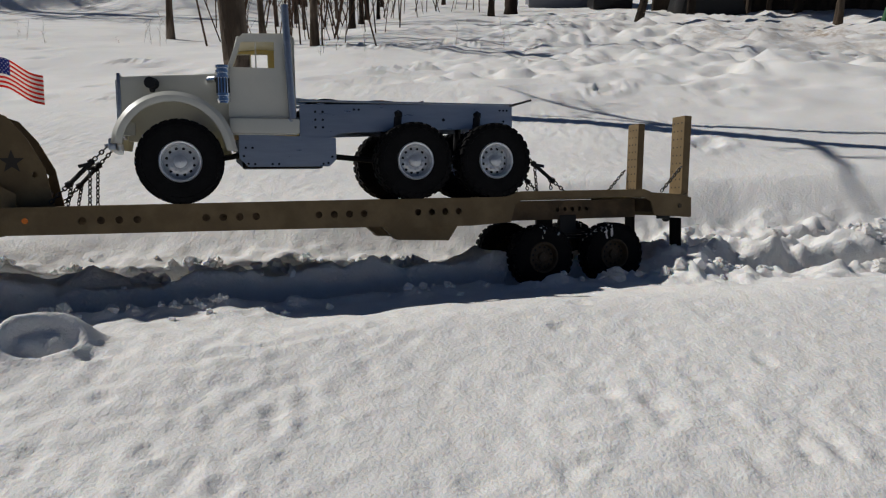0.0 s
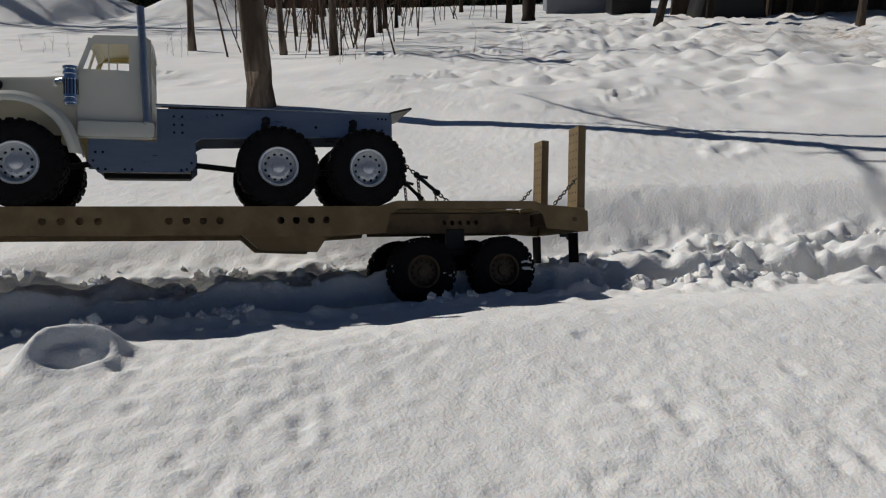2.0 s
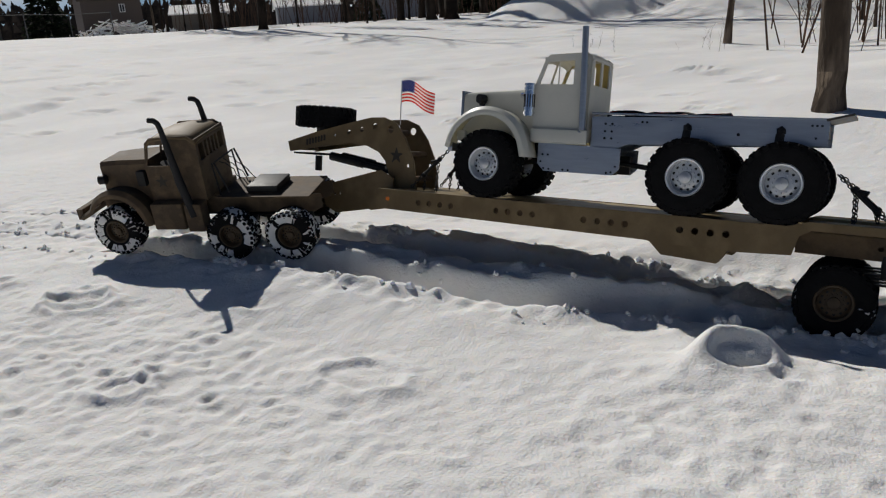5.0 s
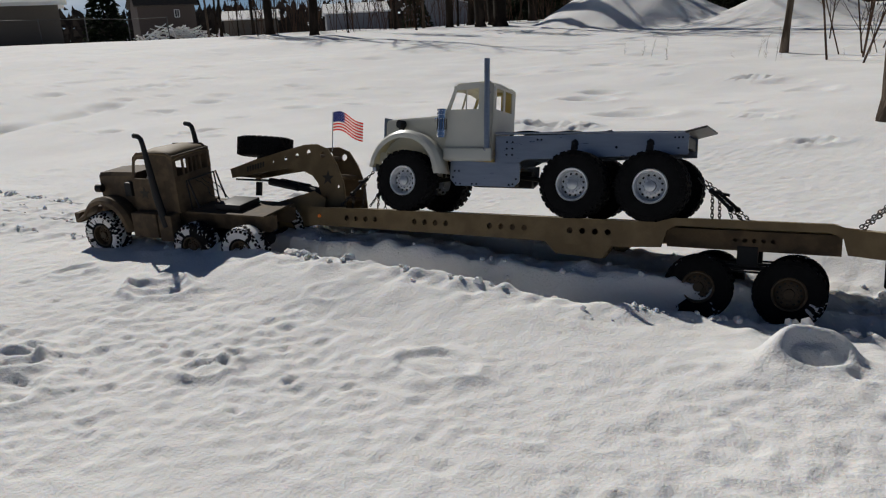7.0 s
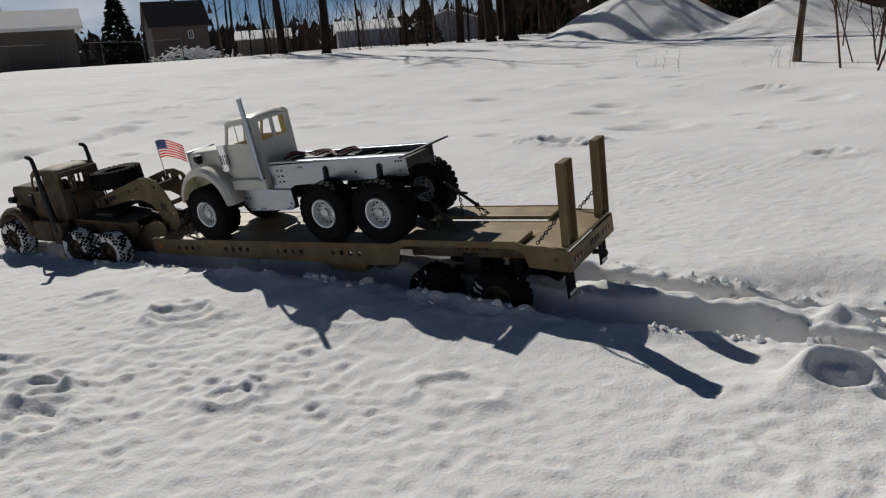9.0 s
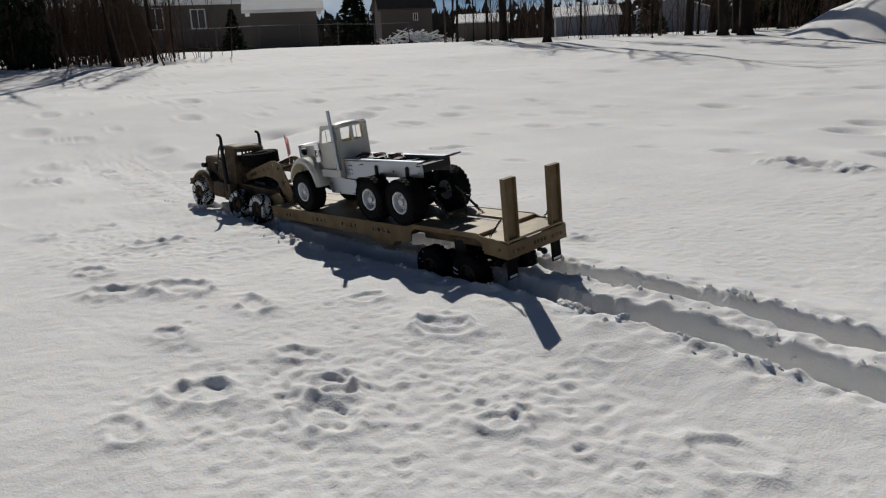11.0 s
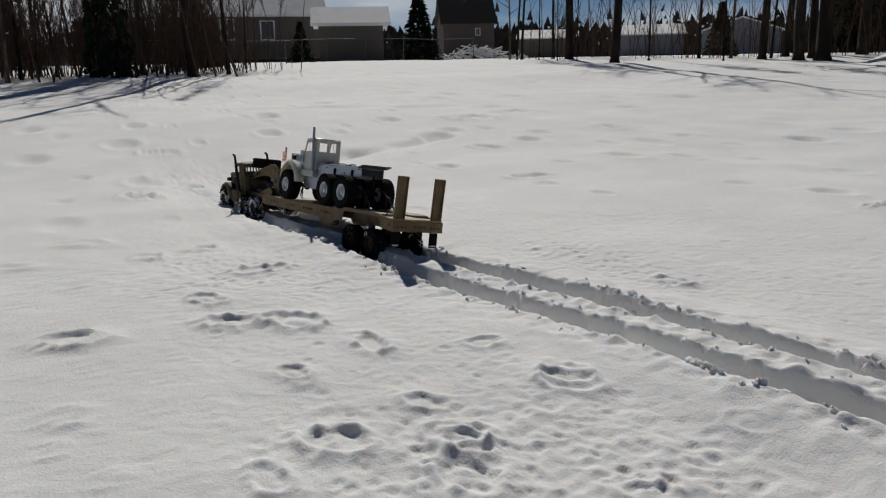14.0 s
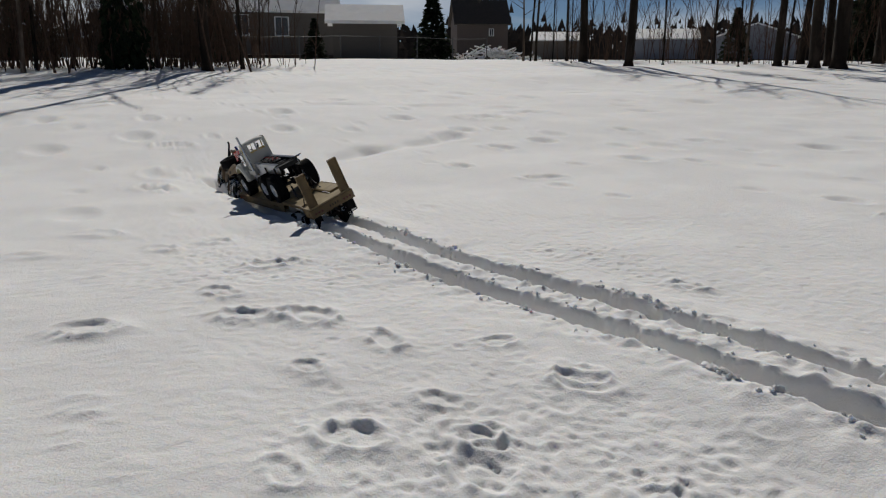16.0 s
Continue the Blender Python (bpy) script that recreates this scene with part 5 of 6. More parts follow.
def make_spruce(seed, height, width):
    rng = random.Random(seed)
    t = thing("spruce", "dark green spruce tree", "tree", "spruces by the houses")
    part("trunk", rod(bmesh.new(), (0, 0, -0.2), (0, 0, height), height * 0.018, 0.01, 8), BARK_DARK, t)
    bm = bmesh.new()
    for _ in range(900):
        h = rng.random() ** 1.3
        a = rng.uniform(0, 2 * math.pi)
        rr = width * 0.5 * (1 - h) * rng.uniform(0.35, 1.12) + 0.03
        c = Vector((math.cos(a) * rr, math.sin(a) * rr, height * (0.06 + 0.94 * h) - rr * 0.25))
        for _ in range(4):
            d = (Vector((math.cos(a), math.sin(a), -0.35)) + Vector((rng.uniform(-1, 1), rng.uniform(-1, 1), rng.uniform(-0.6, 0.6))) * 0.7).normalized() * rng.uniform(0.1, 0.26) * (width / 2)
            w = d.cross(Vector((rng.uniform(-1, 1), rng.uniform(-1, 1), 1))).normalized() * 0.045 * width
            bm.faces.new([bm.verts.new(p) for p in (c - w, c + w, c + d)])
    part("crown", bm, NEEDLE, t, "drooping dark green needles")
    return t


MAIN_TREE = make_tree(3, 7.5, 0.078, BARK, first=0.2, limbs=24, lean=-0.012)
MAIN_TREE.matrix_basis = pose(-0.99, 5.12, gz(-0.99, 5.12) - 0.03)
tagged(MAIN_TREE, "rough-barked bare tree standing alone in the snow")
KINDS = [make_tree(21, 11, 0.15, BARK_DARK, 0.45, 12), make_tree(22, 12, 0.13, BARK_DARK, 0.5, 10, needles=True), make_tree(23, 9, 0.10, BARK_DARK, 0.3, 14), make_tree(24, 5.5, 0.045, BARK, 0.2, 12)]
RADII = [0.15, 0.13, 0.10, 0.045]
# x, y, trunk radius
TREES = [(-30.0, 16.0, .05), (-29.9, 16.3, .06), (-28.9, 16.0, .06), (-25.9, 15.1, .07), (-26.5, 16.1, .10), (-24.7, 15.2, .06), (-25.3, 16.1, .16), (-24.3, 15.8, .06), (-21.1, 15.2, .14), (-22.0, 17.3, .10), (-22.4, 19.9, .10), (-18.9, 17.8, .09), (-20.9, 20.0, .05), (-18.1, 18.6, .12), (-18.6, 19.5, .07), (-19.7, 21.3, .12), (-16.7, 18.6, .15), (-17.1, 19.6, .12), (-16.2, 19.0, .20), (-17.3, 22.0, .15), (-18.3, 21.4, .15), (-18.5, 24.0, .11), (-17.3, 24.9, .09), (-16.1, 24.5, .15), (-13.5, 25.0, .10), (-22.5, 1.9, .14), (-23.5, 3.0, .10), (-24.0, 3.6, .06), (-22.6, -2.4, .08), (-23.2, -1.6, .06), (-24.5, .65, .05), (-25.0, 1.4, .06), (-21.5, -2.6, .05), (-24.0, -.8, .06), (-22.0, -4.0, .09), (-26.0, -5.0, .11), (-25.0, -2.2, .10), (-27.0, 0.5, .10), (-23.0, 0.6, .05), (-26.0, 2.6, .07)]
TREES += [(-3.9, 10.8, .042), (-2.3, 9.8, .036), (-1.5, 9.1, .04), (-1.83, 12.97, .085), (-2.2, 16.5, .085), (.36, 15.7, .10), (.75, 16.7, .125), (-13.3, 27.3, .11), (-11.2, 26.1, .13), (-9.2, 24.8, .10), (-7.8, 23.2, .075), (-6.8, 21.4, .065), (-3.4, 14.1, .025), (-3.35, 15.2, .03), (-2.7, 13.3, .02), (-3.0, 17.3, .035), (-1.95, 14.5, .075), (-1.8, 10.4, .025), (2.69, 12.93, .105), (-1.97, 16.5, .06), (5.6, 12.7, .05), (-5.2, 22.5, .07), (-4.4, 20.0, .05), (-5.6, 24.6, .09), (-8.6, 27.0, .08), (-14.8, 27.6, .09), (-2.6, 21.0, .06), (-0.9, 20.2, .08)]
rng = random.Random(9)
used = set()
for i, (x, y, r) in enumerate(TREES):
    k = 0 if r > 0.11 else (1 if (r > 0.05 and x < -12 and i % 2) else (2 if r > 0.05 else 3))
    s = r / RADII[k]
    tilt = 9 if (x, y) == (2.69, 12.93) else 0
    m = pose(x, y, gz(x, y), rng.uniform(-2, 2), tilt + rng.uniform(-2, 2), rng.uniform(0, 360) if not tilt else 0) @ Matrix.Diagonal((s, s, max(0.8, min(1.25, s)), 1))
    if k in used:
        copy_thing(KINDS[k], m)
    else:
        used.add(k)
        KINDS[k].matrix_basis = m

SPRUCE = make_spruce(31, 3.6, 2.2)
SPRUCE.matrix_basis = pose(-37.5, 14.6, gz(-37.5, 14.6))
for x, y, s in ((-40.5, 9.0, 0.6), (-30.5, -3.6, 0.9), (-29.0, 2.6, 0.8), (-23.2, 29, 1.2), (-29, 27, 0.7), (-20, 31, 1.2), (-12, 32, 1.4), (-15, 33, 1.3), (-1.0, 30, 1.6), (-3.2, 31, 1.7), (1.2, 29, 1.5), (-22, 34, 1.5), (-26, 33, 1.7), (-33, 40, 1.3), (-6, 33, 1.7)):
    copy_thing(SPRUCE, pose(x, y, gz(x, y), 0, 0, x * 37 % 360) @ Matrix.Diagonal((s, s, s, 1)))
for x, y, wide, tall in ((-22.4, -0.2, 0.55, 1.6), (-22.0, -7.6, 0.9, 1.4)):
    copy_thing(SPRUCE, pose(x, y, gz(x, y), 0, 0, x * 53 % 360) @ Matrix.Diagonal((wide, wide, tall, 1)))


def make_brush(name, label, spots, seed, per, height, spread):
    rng = random.Random(seed)
    verts, faces = [], []

    def stick(pts, rs):
        for (p, q), (r0, r1) in zip(zip(pts, pts[1:]), zip(rs, rs[1:])):
            k = len(verts)
            for c, r in ((p, r0), (q, r1)):
                verts.extend([(c.x + r, c.y, c.z), (c.x - r * 0.5, c.y + r * 0.87, c.z), (c.x - r * 0.5, c.y - r * 0.87, c.z)])
            faces.extend([(k, k + 1, k + 4, k + 3), (k + 1, k + 2, k + 5, k + 4), (k + 2, k, k + 3, k + 5)])

    roots = [(cx + rng.gauss(0, spread), cy + rng.gauss(0, spread)) for cx, cy in spots for _ in range(per)]
    level = surface(*np.array(roots).T)
    for (x, y), z in zip(roots, level):
        p = Vector((x, y, float(z) - 0.05))
        d = Vector((rng.uniform(-0.3, 0.3), rng.uniform(-0.3, 0.3), 1)).normalized()
        h = height * rng.uniform(0.4, 1.1)
        q = p + d * h * 0.5 + Vector((rng.uniform(-1, 1), rng.uniform(-1, 1), 0)) * h * 0.05
        e = q + (d + Vector((rng.uniform(-0.3, 0.3), rng.uniform(-0.3, 0.3), 0))) * h * 0.5
        stick([p, q, e], [h * 0.006, h * 0.0045, h * 0.002])
        for _ in range(9):
            b = p.lerp(q, rng.uniform(0.3, 1)) if rng.random() < 0.5 else q.lerp(e, rng.random())
            c = b + (d + Vector((rng.uniform(-1, 1), rng.uniform(-1, 1), 0.2))).normalized() * h * rng.uniform(0.12, 0.32)
            stick([b, c], [h * 0.003, h * 0.001])
            f = b.lerp(c, 0.5)
            stick([f, f + Vector((rng.uniform(-1, 1), rng.uniform(-1, 1), 0.6)) * h * 0.09], [h * 0.002, h * 0.001])
    me = bpy.data.meshes.new(name)
    me.from_pydata(verts, [], faces)
    me.materials.append(TWIG)
    return tagged(new(name, me), label, "brush", kind="stuff")


make_brush("undergrowth", "thin bare saplings and brush under the trees", [(-23.6 - 0.12 * k, -6.6 + 0.72 * k) for k in range(15)], 41, 46, 3.0, 0.75)
make_brush("young_trees", "tall bare saplings at the shaded edge of the field", [(-22.6 - 0.1 * k, -6.0 + 0.95 * k) for k in range(10)], 45, 7, 6.5, 0.9)
make_brush("thicket", "leafless thicket along the far edge of the field", [(-28.5 + 1.05 * k, 17.4 + 0.55 * k) for k in range(12)], 42, 16, 3.0, 0.8)
make_brush("saplings", "bare saplings behind the single tree", [(-2.2, 11.0), (-3.0, 14.0), (-2.4, 16.0), (-4.5, 19), (-6.2, 23), (-8.5, 25), (-1.6, 9.6), (-0.8, 18)], 43, 16, 2.4, 0.6)
make_brush("weeds", "dry weed stalks poking out of the snow", [(-5.0, 9.6), (-4.2, 9.9), (-3.4, 9.8), (-5.8, 10.2), (-0.2, 8.6), (0.6, 9.0), (-1.0, 8.2)], 44, 3, 0.35, 0.3)


# ---- houses beyond the field ----
def make_house(name, label, m, w, d, h, roof_h, wall_mat, roof_mat, windows, axis="x", chimney=False):
    """Gabled house: walls, roof slabs, windows with frame and pane. w along x, d along y, front at y = 0."""
    t = thing(name, label, "shed" if "shed" in name else "house", m=m)
    bm = bmesh.new()
    if axis == "x":
        pr = [(0, 0), (d, 0), (d, h), (d / 2, h + roof_h), (0, h)]
        ends = [[bm.verts.new((x, a, b)) for a, b in pr] for x in (0, w)]
    else:
        pr = [(0, 0), (w, 0), (w, h), (w / 2, h + roof_h), (0, h)]
        ends = [[bm.verts.new((a, y, b)) for a, b in pr] for y in (0, d)]
    bm.faces.new(ends[0])
    bm.faces.new(ends[1][::-1])
    for k in range(5):
        bm.faces.new((ends[0][k], ends[0][(k + 1) % 5], ends[1][(k + 1) % 5], ends[1][k]))
    part("wall", bm, wall_mat, t)
    o, th = 0.35, 0.16
    for s in (0, 1):
        bm = bmesh.new()
        half, ln = (d / 2, w) if axis == "x" else (w / 2, d)
        sl = math.atan2(roof_h, half)
        run = math.hypot(half, roof_h) + o
        a = -o if s == 0 else half * 2 + o
        mid = (a + half) / 2
        zz = h + roof_h / 2 - o * math.tan(sl) / 2 + th * 0.55
        ang = math.degrees(sl) * (1 if s == 0 else -1)
        if axis == "x":
            box(bm, (w / 2, mid, zz), (w + 2 * o, run, th), m=pose(0, 0, 0, ang, 0, 0))
        else:
            box(bm, (mid, d / 2, zz), (run, d + 2 * o, th), m=pose(0, 0, 0, 0, -ang, 0))
        part("roof_slope", bm, roof_mat, t)
    for x, z, ww, hh in windows:
        fr = box(bmesh.new(), (x, -0.03, z), (ww + 0.11, 0.08, hh + 0.11))
        win = part("window", fr, TRIM_WHITE, t, "white-framed window")
        for e in (-1, 1):
            part("pane", box(bmesh.new(), (x + e * ww / 4, -0.075, z), (ww / 2 - 0.05, 0.02, hh)), PANE, win)
    if chimney:
        part("chimney", rod(bmesh.new(), (w * 0.5, d * 0.45, h + roof_h * 0.6), (w * 0.5, d * 0.45, h + roof_h + 0.8), 0.22), SHINGLE, t)
    return t


def facing(x, y, z, turn):
    return pose(x, y, z, 0, 0, turn)


make_house("bungalow", "tan-sided bungalow with a snow-covered roof behind the trees", facing(-47.5, -1.9, 1.2, 82), 13.5, 8, 2.55, 2.6, SIDING, ROOF_SNOW, [(10.3, 1.6, 0.75, 1.0), (8.0, 1.65, 0.75, 1.1), (4.0, 1.65, 0.9, 1.05)])
make_house("low_house", "low house with a snow-covered roof behind the brush", facing(-46, -12.5, 0.95, 83), 9, 6, 1.2, 1.0, SIDING, ROOF_SNOW, [])
make_house("garden_shed", "beige garden shed with a snowy gambrel roof", facing(-37.3, 12.45, 0.85, 254), 3.05, 2.6, 1.85, 0.66, SIDING, ROOF_SNOW, [])
make_house("two_storey_house", "dark two-storey house with a gabled shingle roof", facing(-79.3, 33.8, 1.0, 74), 5.8, 6.0, 3.9, 2.6, SIDING_BROWN, SHINGLE, [(3.9, 2.9, 0.45, 0.7)], chimney=True)
make_house("far_house", "low grey house with a snowy roof beyond the trees", facing(-84, 70.5, 1.1, 236), 8, 8, 2.5, 1.2, SIDING_GREY, ROOF_SNOW, [(3, 1.5, 1.2, 1.2), (6, 1.5, 1.2, 1.2)])
make_house("far_house", "low grey house with a snowy roof beyond the trees", facing(-96, 61.0, 1.1, 238), 7, 8, 2.4, 1.1, SIDING, ROOF_SNOW, [(2, 1.5, 1.2, 1.2), (5, 1.5, 1.2, 1.2)])
make_house("far_house", "low grey house with a snowy roof beyond the trees", facing(-74, 78.0, 1.1, 228), 9, 8, 2.6, 1.5, SIDING_GREY, ROOF_SNOW, [(3, 1.5, 1.2, 1.2)], axis="y")
make_house("brick_house", "red brick house with a snow-covered roof behind the snow heap", facing(-28.9, 42.1, 0.9, 25), 7.5, 8, 2.6, 2.6, BRICK_RED, ROOF_SNOW, [(2.0, 1.5, 1.2, 1.3), (5.2, 1.5, 1.2, 1.3)])
make_house("brown_house", "brown house behind the tree trunks", facing(-32, 44, 0.9, 218), 4.2, 5, 2.0, 1.4, SIDING_BROWN, SHINGLE, [(1.4, 1.1, 0.6, 0.9)], axis="y")
make_house("grey_shed", "small pale grey shed wall beyond the snow bank", facing(3.5, 22.2, 0.3, 180), 2.3, 3, 2.6, 0.8, SIDING_GREY, ROOF_SNOW, [])
bm = box(bmesh.new(), (0, 0, 0.35), (0.9, 0.6, 0.7), 0.04)
box(bm, (0, 0, 0.72), (0.94, 0.64, 0.06), 0.02)
tagged(part("storage_bin", bm, BLACK, m=pose(3.0, 18.6, gz(3.0, 18.6), 0, 0, 8)), "dark storage bin by the garage", "bin")


def make_far_woods():
    """Distant leafless woods behind the houses: trunks and fine dark crowns."""
    rng = random.Random(77)
    verts, faces = [], []
    for _ in range(2600):
        a = radians(rng.uniform(58, 196))
        d = rng.uniform(118, 165)
        x, y, z = math.cos(a) * d, math.sin(a) * d, 0.4
        h = rng.uniform(3.0, 6.5) * (1.35 if rng.random() < 0.15 else 1.0)
        tx, ty = -math.sin(a), math.cos(a)
        for _ in range(7):
            c, zz = rng.gauss(0, 1.1), z + h * rng.uniform(0.0, 0.9)
            w, up, ln = rng.uniform(0.2, 0.8), rng.uniform(0.6, 1.8), rng.uniform(-0.5, 0.5)
            k = len(verts)
            verts += [(x + tx * (c - w), y + ty * (c - w), zz), (x + tx * (c + w), y + ty * (c + w), zz), (x + tx * (c + ln), y + ty * (c + ln), zz + up)]
            faces.append((k, k + 1, k + 2))
    me = bpy.data.meshes.new("far_woods")
    me.from_pydata(verts, [], faces)
    me.materials.append(WOODS)
    return tagged(new("far_woods", me), "dark distant woods on the horizon", "woods", kind="stuff")


make_far_woods()


def make_yard_things():
    """Dark play equipment and bins beyond the bank."""
    t = thing("slide_tower", "dark play tower with a slide chute and green post", "play tower", m=pose(4.4, 15.4, gz(4.4, 15.4) - 0.05, 0, 0, 10))
    part("chute", plate(bmesh.new(), [(-0.7, 0), (0.6, 0), (0.25, 0.85), (-0.35, 0.95), (-0.55, 0.8)], [], -0.35, 0.35), BLACK, t, "black slide chute")
    part("post", rod(bmesh.new(), (0.85, 0.2, 0), (0.85, 0.2, 1.6), 0.05), BARK, t)
    part("post", rod(bmesh.new(), (1.2, 0.1, 0), (1.2, 0.1, 1.6), 0.05), BARK, t)
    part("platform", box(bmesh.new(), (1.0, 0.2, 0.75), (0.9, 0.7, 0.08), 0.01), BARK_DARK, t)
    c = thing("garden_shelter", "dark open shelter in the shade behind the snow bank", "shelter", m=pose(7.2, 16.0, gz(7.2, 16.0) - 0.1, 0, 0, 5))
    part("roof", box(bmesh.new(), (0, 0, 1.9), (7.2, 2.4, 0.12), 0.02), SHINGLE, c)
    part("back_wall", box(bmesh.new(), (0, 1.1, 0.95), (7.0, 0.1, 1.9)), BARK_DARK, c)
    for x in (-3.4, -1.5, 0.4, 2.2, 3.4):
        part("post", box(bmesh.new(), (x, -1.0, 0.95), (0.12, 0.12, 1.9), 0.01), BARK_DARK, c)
    g = rod(bmesh.new(), (6.0, 12.2, gz(6.0, 12.2) - 0.1), (6.35, 12.4, gz(6.0, 12.2) + 1.2), 0.05)
    tagged(part("green_pole", g, GREEN_PAINT), "green pole leaning by the trees", "pole")


make_yard_things()


def make_fence():
    t = thing("chain_link_fence", "dark chain-link fence in front of the houses", "fence")
    pts = [Vector((-33.4 - 0.15 * k, 3.0 + 1.9 * k, 0)) for k in range(8)]
    for p in pts:
        p.z = gz(p.x, p.y)
        part("post", rod(bmesh.new(), p - Vector((0, 0, 0.1)), p + Vector((0, 0, 1.05)), 0.025, seg=8), FENCE, t)
    for a, b in zip(pts, pts[1:]):
        part("top_rail", rod(bmesh.new(), a + Vector((0, 0, 1.0)), b + Vector((0, 0, 1.0)), 0.010, seg=6), FENCE, t)
    return t


make_fence()


def make_brush_pile():
    rng = random.Random(17)
    bm = bmesh.new()
    for _ in range(160):
        u = rng.gauss(0, 1)
        c = Vector((-37.8 + u * 0.55, 18.5 + u * 1.1 + rng.gauss(0, 0.25), 0))
        c.z = gz(c.x, c.y) + max(0, rng.gauss(0.32, 0.2)) * math.exp(-u * u * 0.4)
        d = Vector((rng.uniform(-1, 1), rng.uniform(-1, 1), rng.uniform(-0.3, 0.5))).normalized() * rng.uniform(0.2, 0.5)
        tube(bm, [c - d, c + d], [0.04, 0.02], 5)
    return tagged(part("brush_pile", bm, ROOF_SNOW), "pile of snowy branches at the field edge", "brush")


make_brush_pile()


# ---- what moves ----
TRAILER_PATH = [
    (0.0, pose(0.319, 2.572, 0.104, 13.69, -3.13, 202.44)),
    (0.5, pose(0.234, 2.542, 0.101, 18.77, -3.77, 202.68)),
    (1.0, pose(0.151, 2.505, 0.108, 16.85, -4.30, 202.94)),
    (1.5, pose(0.057, 2.474, 0.120, 19.21, -4.48, 202.92)),
    (2.0, pose(-0.035, 2.429, 0.128, 18.33, -4.88, 202.60)),
    (2.5, pose(-0.123, 2.373, 0.128, 16.32, -4.73, 203.28)),
    (3.0, pose(-0.205, 2.344, 0.135, 15.50, -4.55, 202.98)),
    (3.5, pose(-0.294, 2.348, 0.138, 9.35, -3.62, 201.42)),
    (4.0, pose(-0.355, 2.312, 0.148, 2.27, -2.38, 199.67)),
    (4.3, pose(-0.379, 2.290, 0.147, 2.88, -1.02, 197.48)),
    (4.5, pose(-0.412, 2.266, 0.175, 5.05, -0.09, 195.57)),
    (4.7, pose(-0.442, 2.253, 0.178, 10.32, -0.86, 190.89)),
    (5.8, pose(-0.692, 2.190, 0.152, 12.40, 0.30, 194.40)),
    (7.0, pose(-0.962, 2.121, 0.125, 13.77, 1.54, 197.91)),
    (7.5, pose(-1.046, 2.036, 0.131, 4.27, 2.28, 196.82)),
    (8.0, pose(-1.176, 1.912, 0.148, -4.19, 3.38, 194.79)),
    (8.2, pose(-1.245, 1.868, 0.153, -7.29, 3.92, 193.78)),
    (9.2, pose(-1.745, 1.722, 0.158, -5.60, 3.60, 194.00)),
    (10.3, pose(-2.336, 1.556, 0.165, -2.57, 2.93, 195.06)),
    (10.5, pose(-2.437, 1.527, 0.155, -3.61, 2.98, 194.58)),
    (11.0, pose(-2.689, 1.458, 0.156, -4.14, 3.56, 193.30)),
    (11.5, pose(-2.952, 1.392, 0.144, 1.32, 1.78, 194.12)),
    (12.0, pose(-3.216, 1.314, 0.147, -3.65, 1.84, 194.08)),
    (12.5, pose(-3.454, 1.243, 0.138, -6.12, 3.09, 193.79)),
    (13.0, pose(-3.683, 1.188, 0.126, -3.84, 5.28, 194.65)),
    (13.5, pose(-3.917, 1.170, 0.135, 5.35, 5.31, 192.48)),
    (14.0, pose(-4.167, 1.153, 0.120, 10.40, 3.60, 192.78)),
    (14.5, pose(-4.415, 1.117, 0.119, 9.81, 4.64, 192.80)),
    (15.0, pose(-4.664, 1.072, 0.117, 2.70, 6.94, 191.68)),
    (15.5, pose(-4.898, 1.034, 0.109, -1.76, 6.62, 189.47)),
    (16.0, pose(-5.125, 0.922, 0.051, -23.0, 5.45, 187.58)),
]
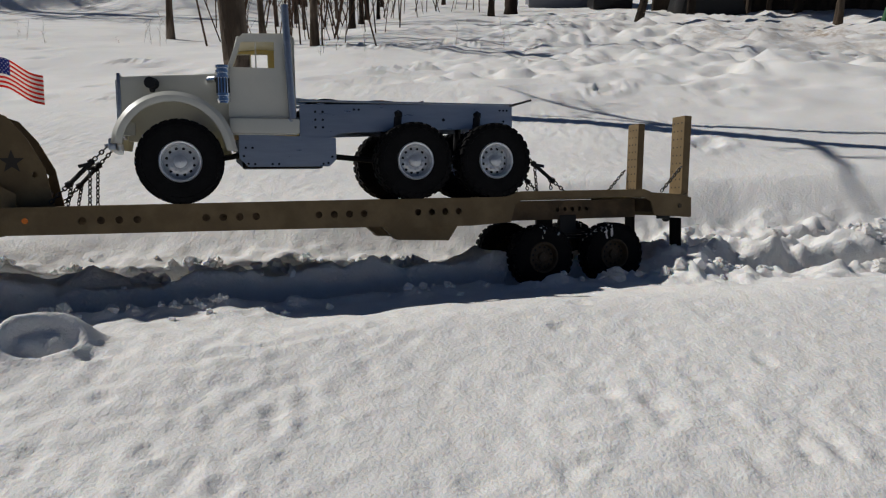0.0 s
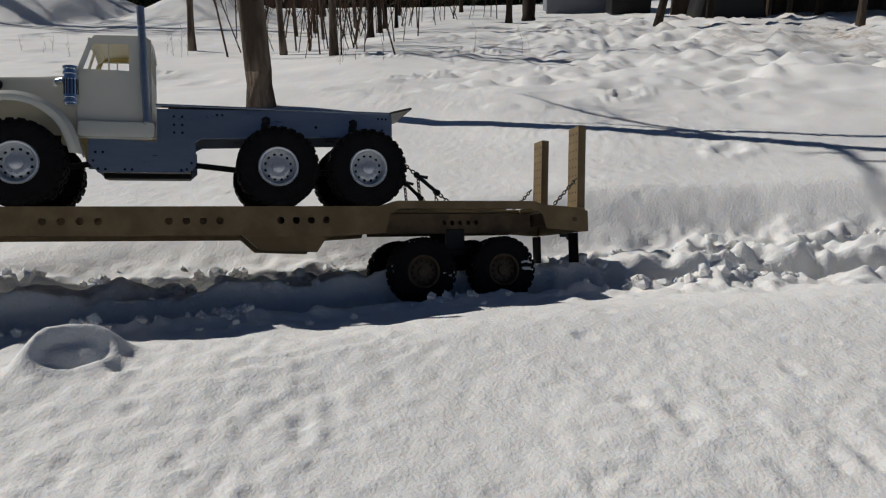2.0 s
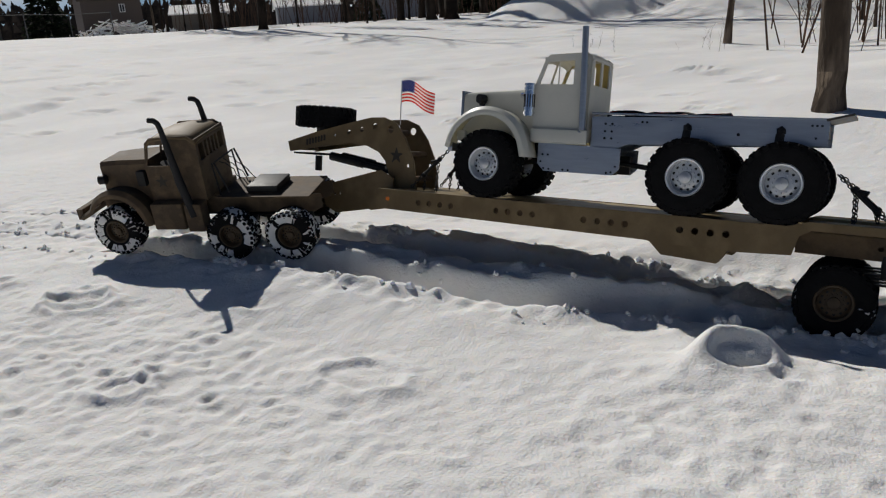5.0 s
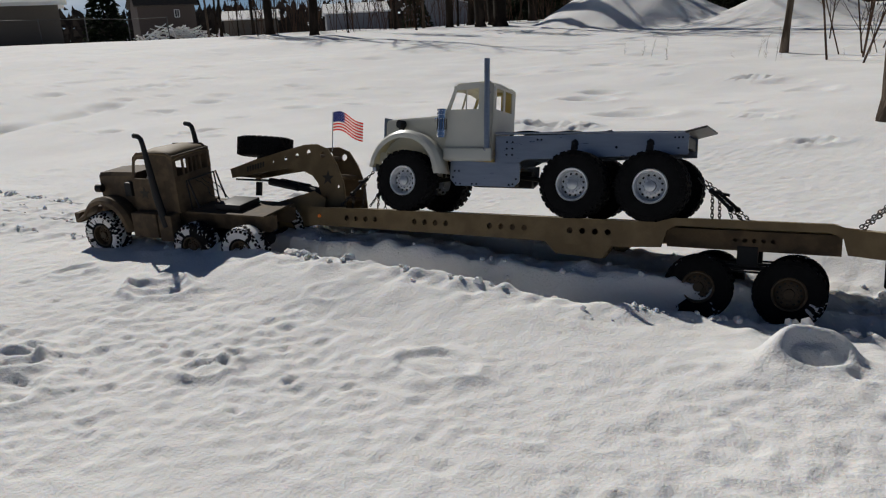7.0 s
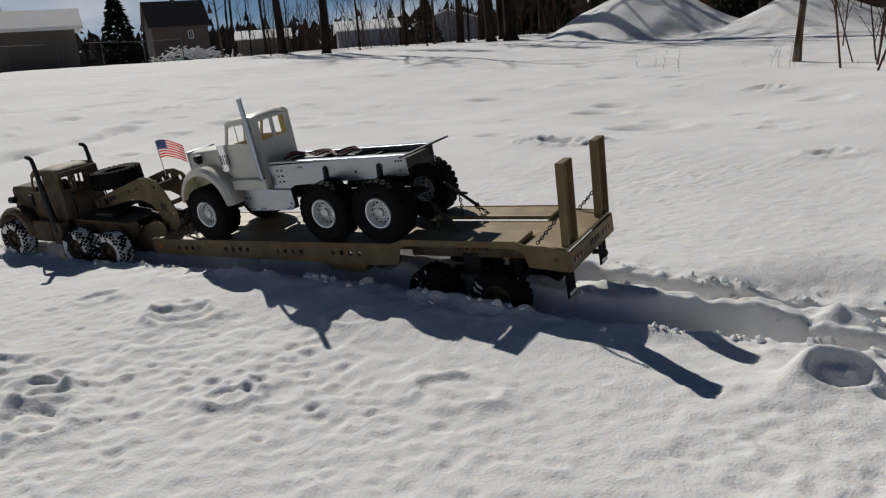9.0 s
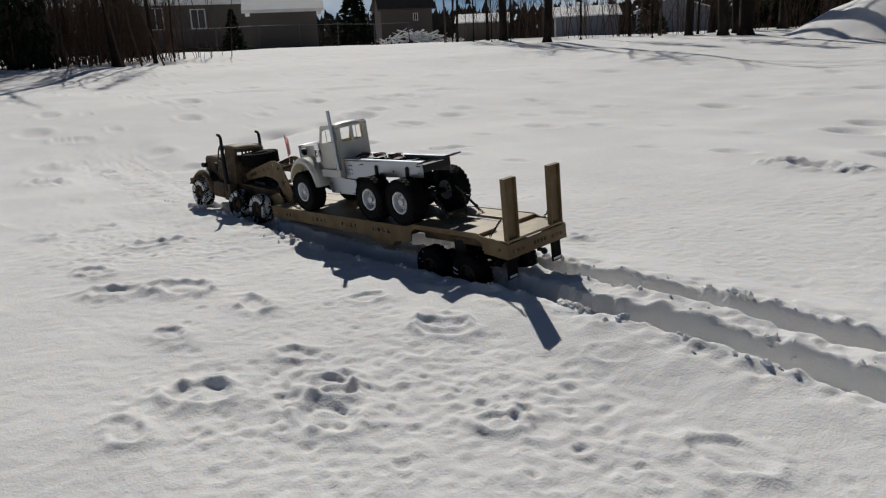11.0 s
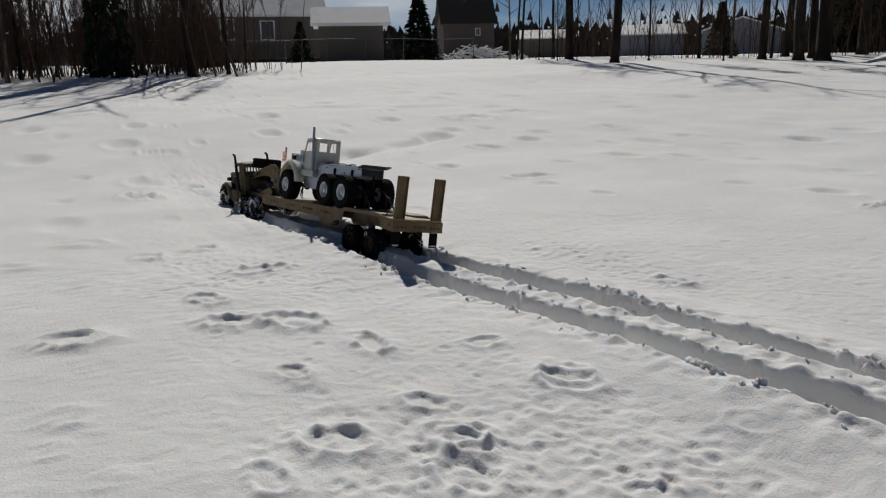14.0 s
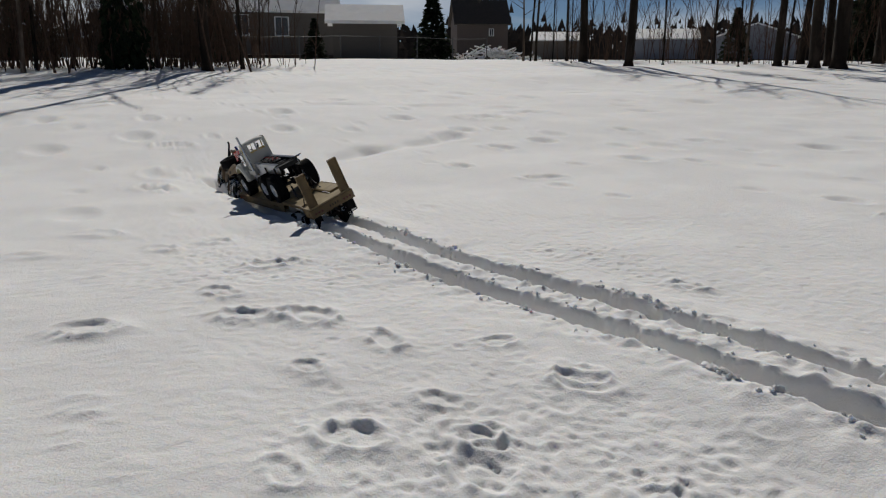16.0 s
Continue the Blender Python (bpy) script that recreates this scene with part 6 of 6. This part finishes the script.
TRACTOR_PATH = [
    (0.0, pose(-0.724, 1.994, 0.144, -2.71, -2.46, 206.00)),
    (1.0, pose(-0.889, 1.919, 0.144, -2.71, -2.46, 206.00)),
    (2.0, pose(-1.077, 1.849, 0.144, -2.71, -2.46, 206.00)),
    (3.0, pose(-1.285, 1.810, 0.136, -2.71, -2.46, 206.00)),
    (4.0, pose(-1.490, 1.832, 0.132, -5.41, -4.93, 207.64)),
    (4.6, pose(-1.595, 1.802, 0.131, -9.10, -0.57, 212.21)),
    (5.8, pose(-1.768, 1.688, 0.086, -5.40, -0.75, 208.20)),
    (7.0, pose(-1.958, 1.560, 0.040, -1.78, -0.92, 204.35)),
    (7.5, pose(-2.096, 1.546, 0.048, -6.91, -0.84, 204.36)),
    (8.0, pose(-2.277, 1.501, 0.046, -9.88, -1.80, 203.16)),
    (8.2, pose(-2.360, 1.479, 0.036, -7.70, -1.45, 201.55)),
    (9.2, pose(-2.860, 1.356, 0.050, -3.60, -0.75, 199.60)),
    (10.3, pose(-3.452, 1.217, 0.063, 0.54, -0.01, 198.01)),
    (10.5, pose(-3.551, 1.209, 0.054, -0.73, -0.76, 198.49)),
    (11.0, pose(-3.803, 1.168, 0.051, 1.93, -1.75, 200.47)),
    (11.5, pose(-4.060, 1.099, 0.049, -3.50, 0.53, 201.65)),
    (12.0, pose(-4.313, 1.037, 0.023, -5.46, 1.72, 198.94)),
    (12.5, pose(-4.554, 0.969, 0.006, -1.91, 1.61, 197.49)),
    (13.0, pose(-4.784, 0.910, -0.023, -3.65, 1.48, 199.15)),
    (13.5, pose(-5.020, 0.901, -0.045, 4.55, 2.21, 192.54)),
    (14.0, pose(-5.266, 0.883, -0.035, 2.16, 2.93, 193.60)),
    (14.5, pose(-5.513, 0.869, -0.060, 6.21, 3.07, 190.77)),
    (15.0, pose(-5.760, 0.863, -0.059, 5.77, 2.85, 189.59)),
    (15.5, pose(-6.006, 0.849, -0.079, 7.69, 0.96, 181.92)),
    (16.0, pose(-6.248, 0.795, -0.105, 4.85, 0.26, 186.34)),
]


def cumulative(path, step):
    """Times and metres driven along a path, in even steps."""
    ts = [t for t, m in path]
    xy = np.array([(m.translation.x, m.translation.y) for t, m in path])
    run = np.concatenate([[0], np.cumsum(np.hypot(*np.diff(xy, axis=0).T))])
    grid = np.append(np.arange(0, 16.0, step), 16.0)
    return grid, np.interp(grid, ts, run)


def motions():
    walk(TRAILER, TRAILER_PATH)
    for ob in CARRIED:
        walk(ob, TRAILER_PATH)
    walk(TRACTOR, TRACTOR_PATH)
    for wheels, path, r in ((TRAILER_WHEELS, TRAILER_PATH, SMALL_R), (TRACTOR_WHEELS, TRACTOR_PATH, 0.076)):
        grid, run = cumulative(path, 0.13333333)
        for w in wheels:
            x, y, z = w.location
            walk(w, [(float(t), pose(x, y, z, 0, math.degrees(d / r), 0)) for t, d in zip(grid, run)])
    grid = np.arange(0.0, 16.01, 0.1)
    front = np.interp(grid, [t for t, m in TRACTOR_PATH], [(m @ Vector((0.47, 0, 0))).x for t, m in TRACTOR_PATH])
    for ob, x, d in BLOCKS:
        hit = float(np.interp(-x, -front, grid))
        if front[-1] < x and hit > 0.3:
            walk(ob, [(0.0, pose(0, 0, 0)), (hit - 0.17, pose(0, 0, 0)), (hit + 0.1, pose(0, 0, -d)), (16.0, pose(0, 0, -d))])
        elif hit <= 0.3:
            ob.matrix_basis = pose(0, 0, -d)
    base = CLOTH.location.copy()
    turns = ((0.0, 12), (3.5, 25), (4.0, 29), (4.6, 34), (7.0, 40), (7.6, 42), (8.2, 46), (10.3, -20), (11.0, -25), (11.8, 15), (12.5, 45), (13.1, 0), (13.5, -34), (16.0, -34))
    walk(CLOTH, [(t, pose(base.x, base.y, base.z, 0, 0, a)) for t, a in turns])


motions()
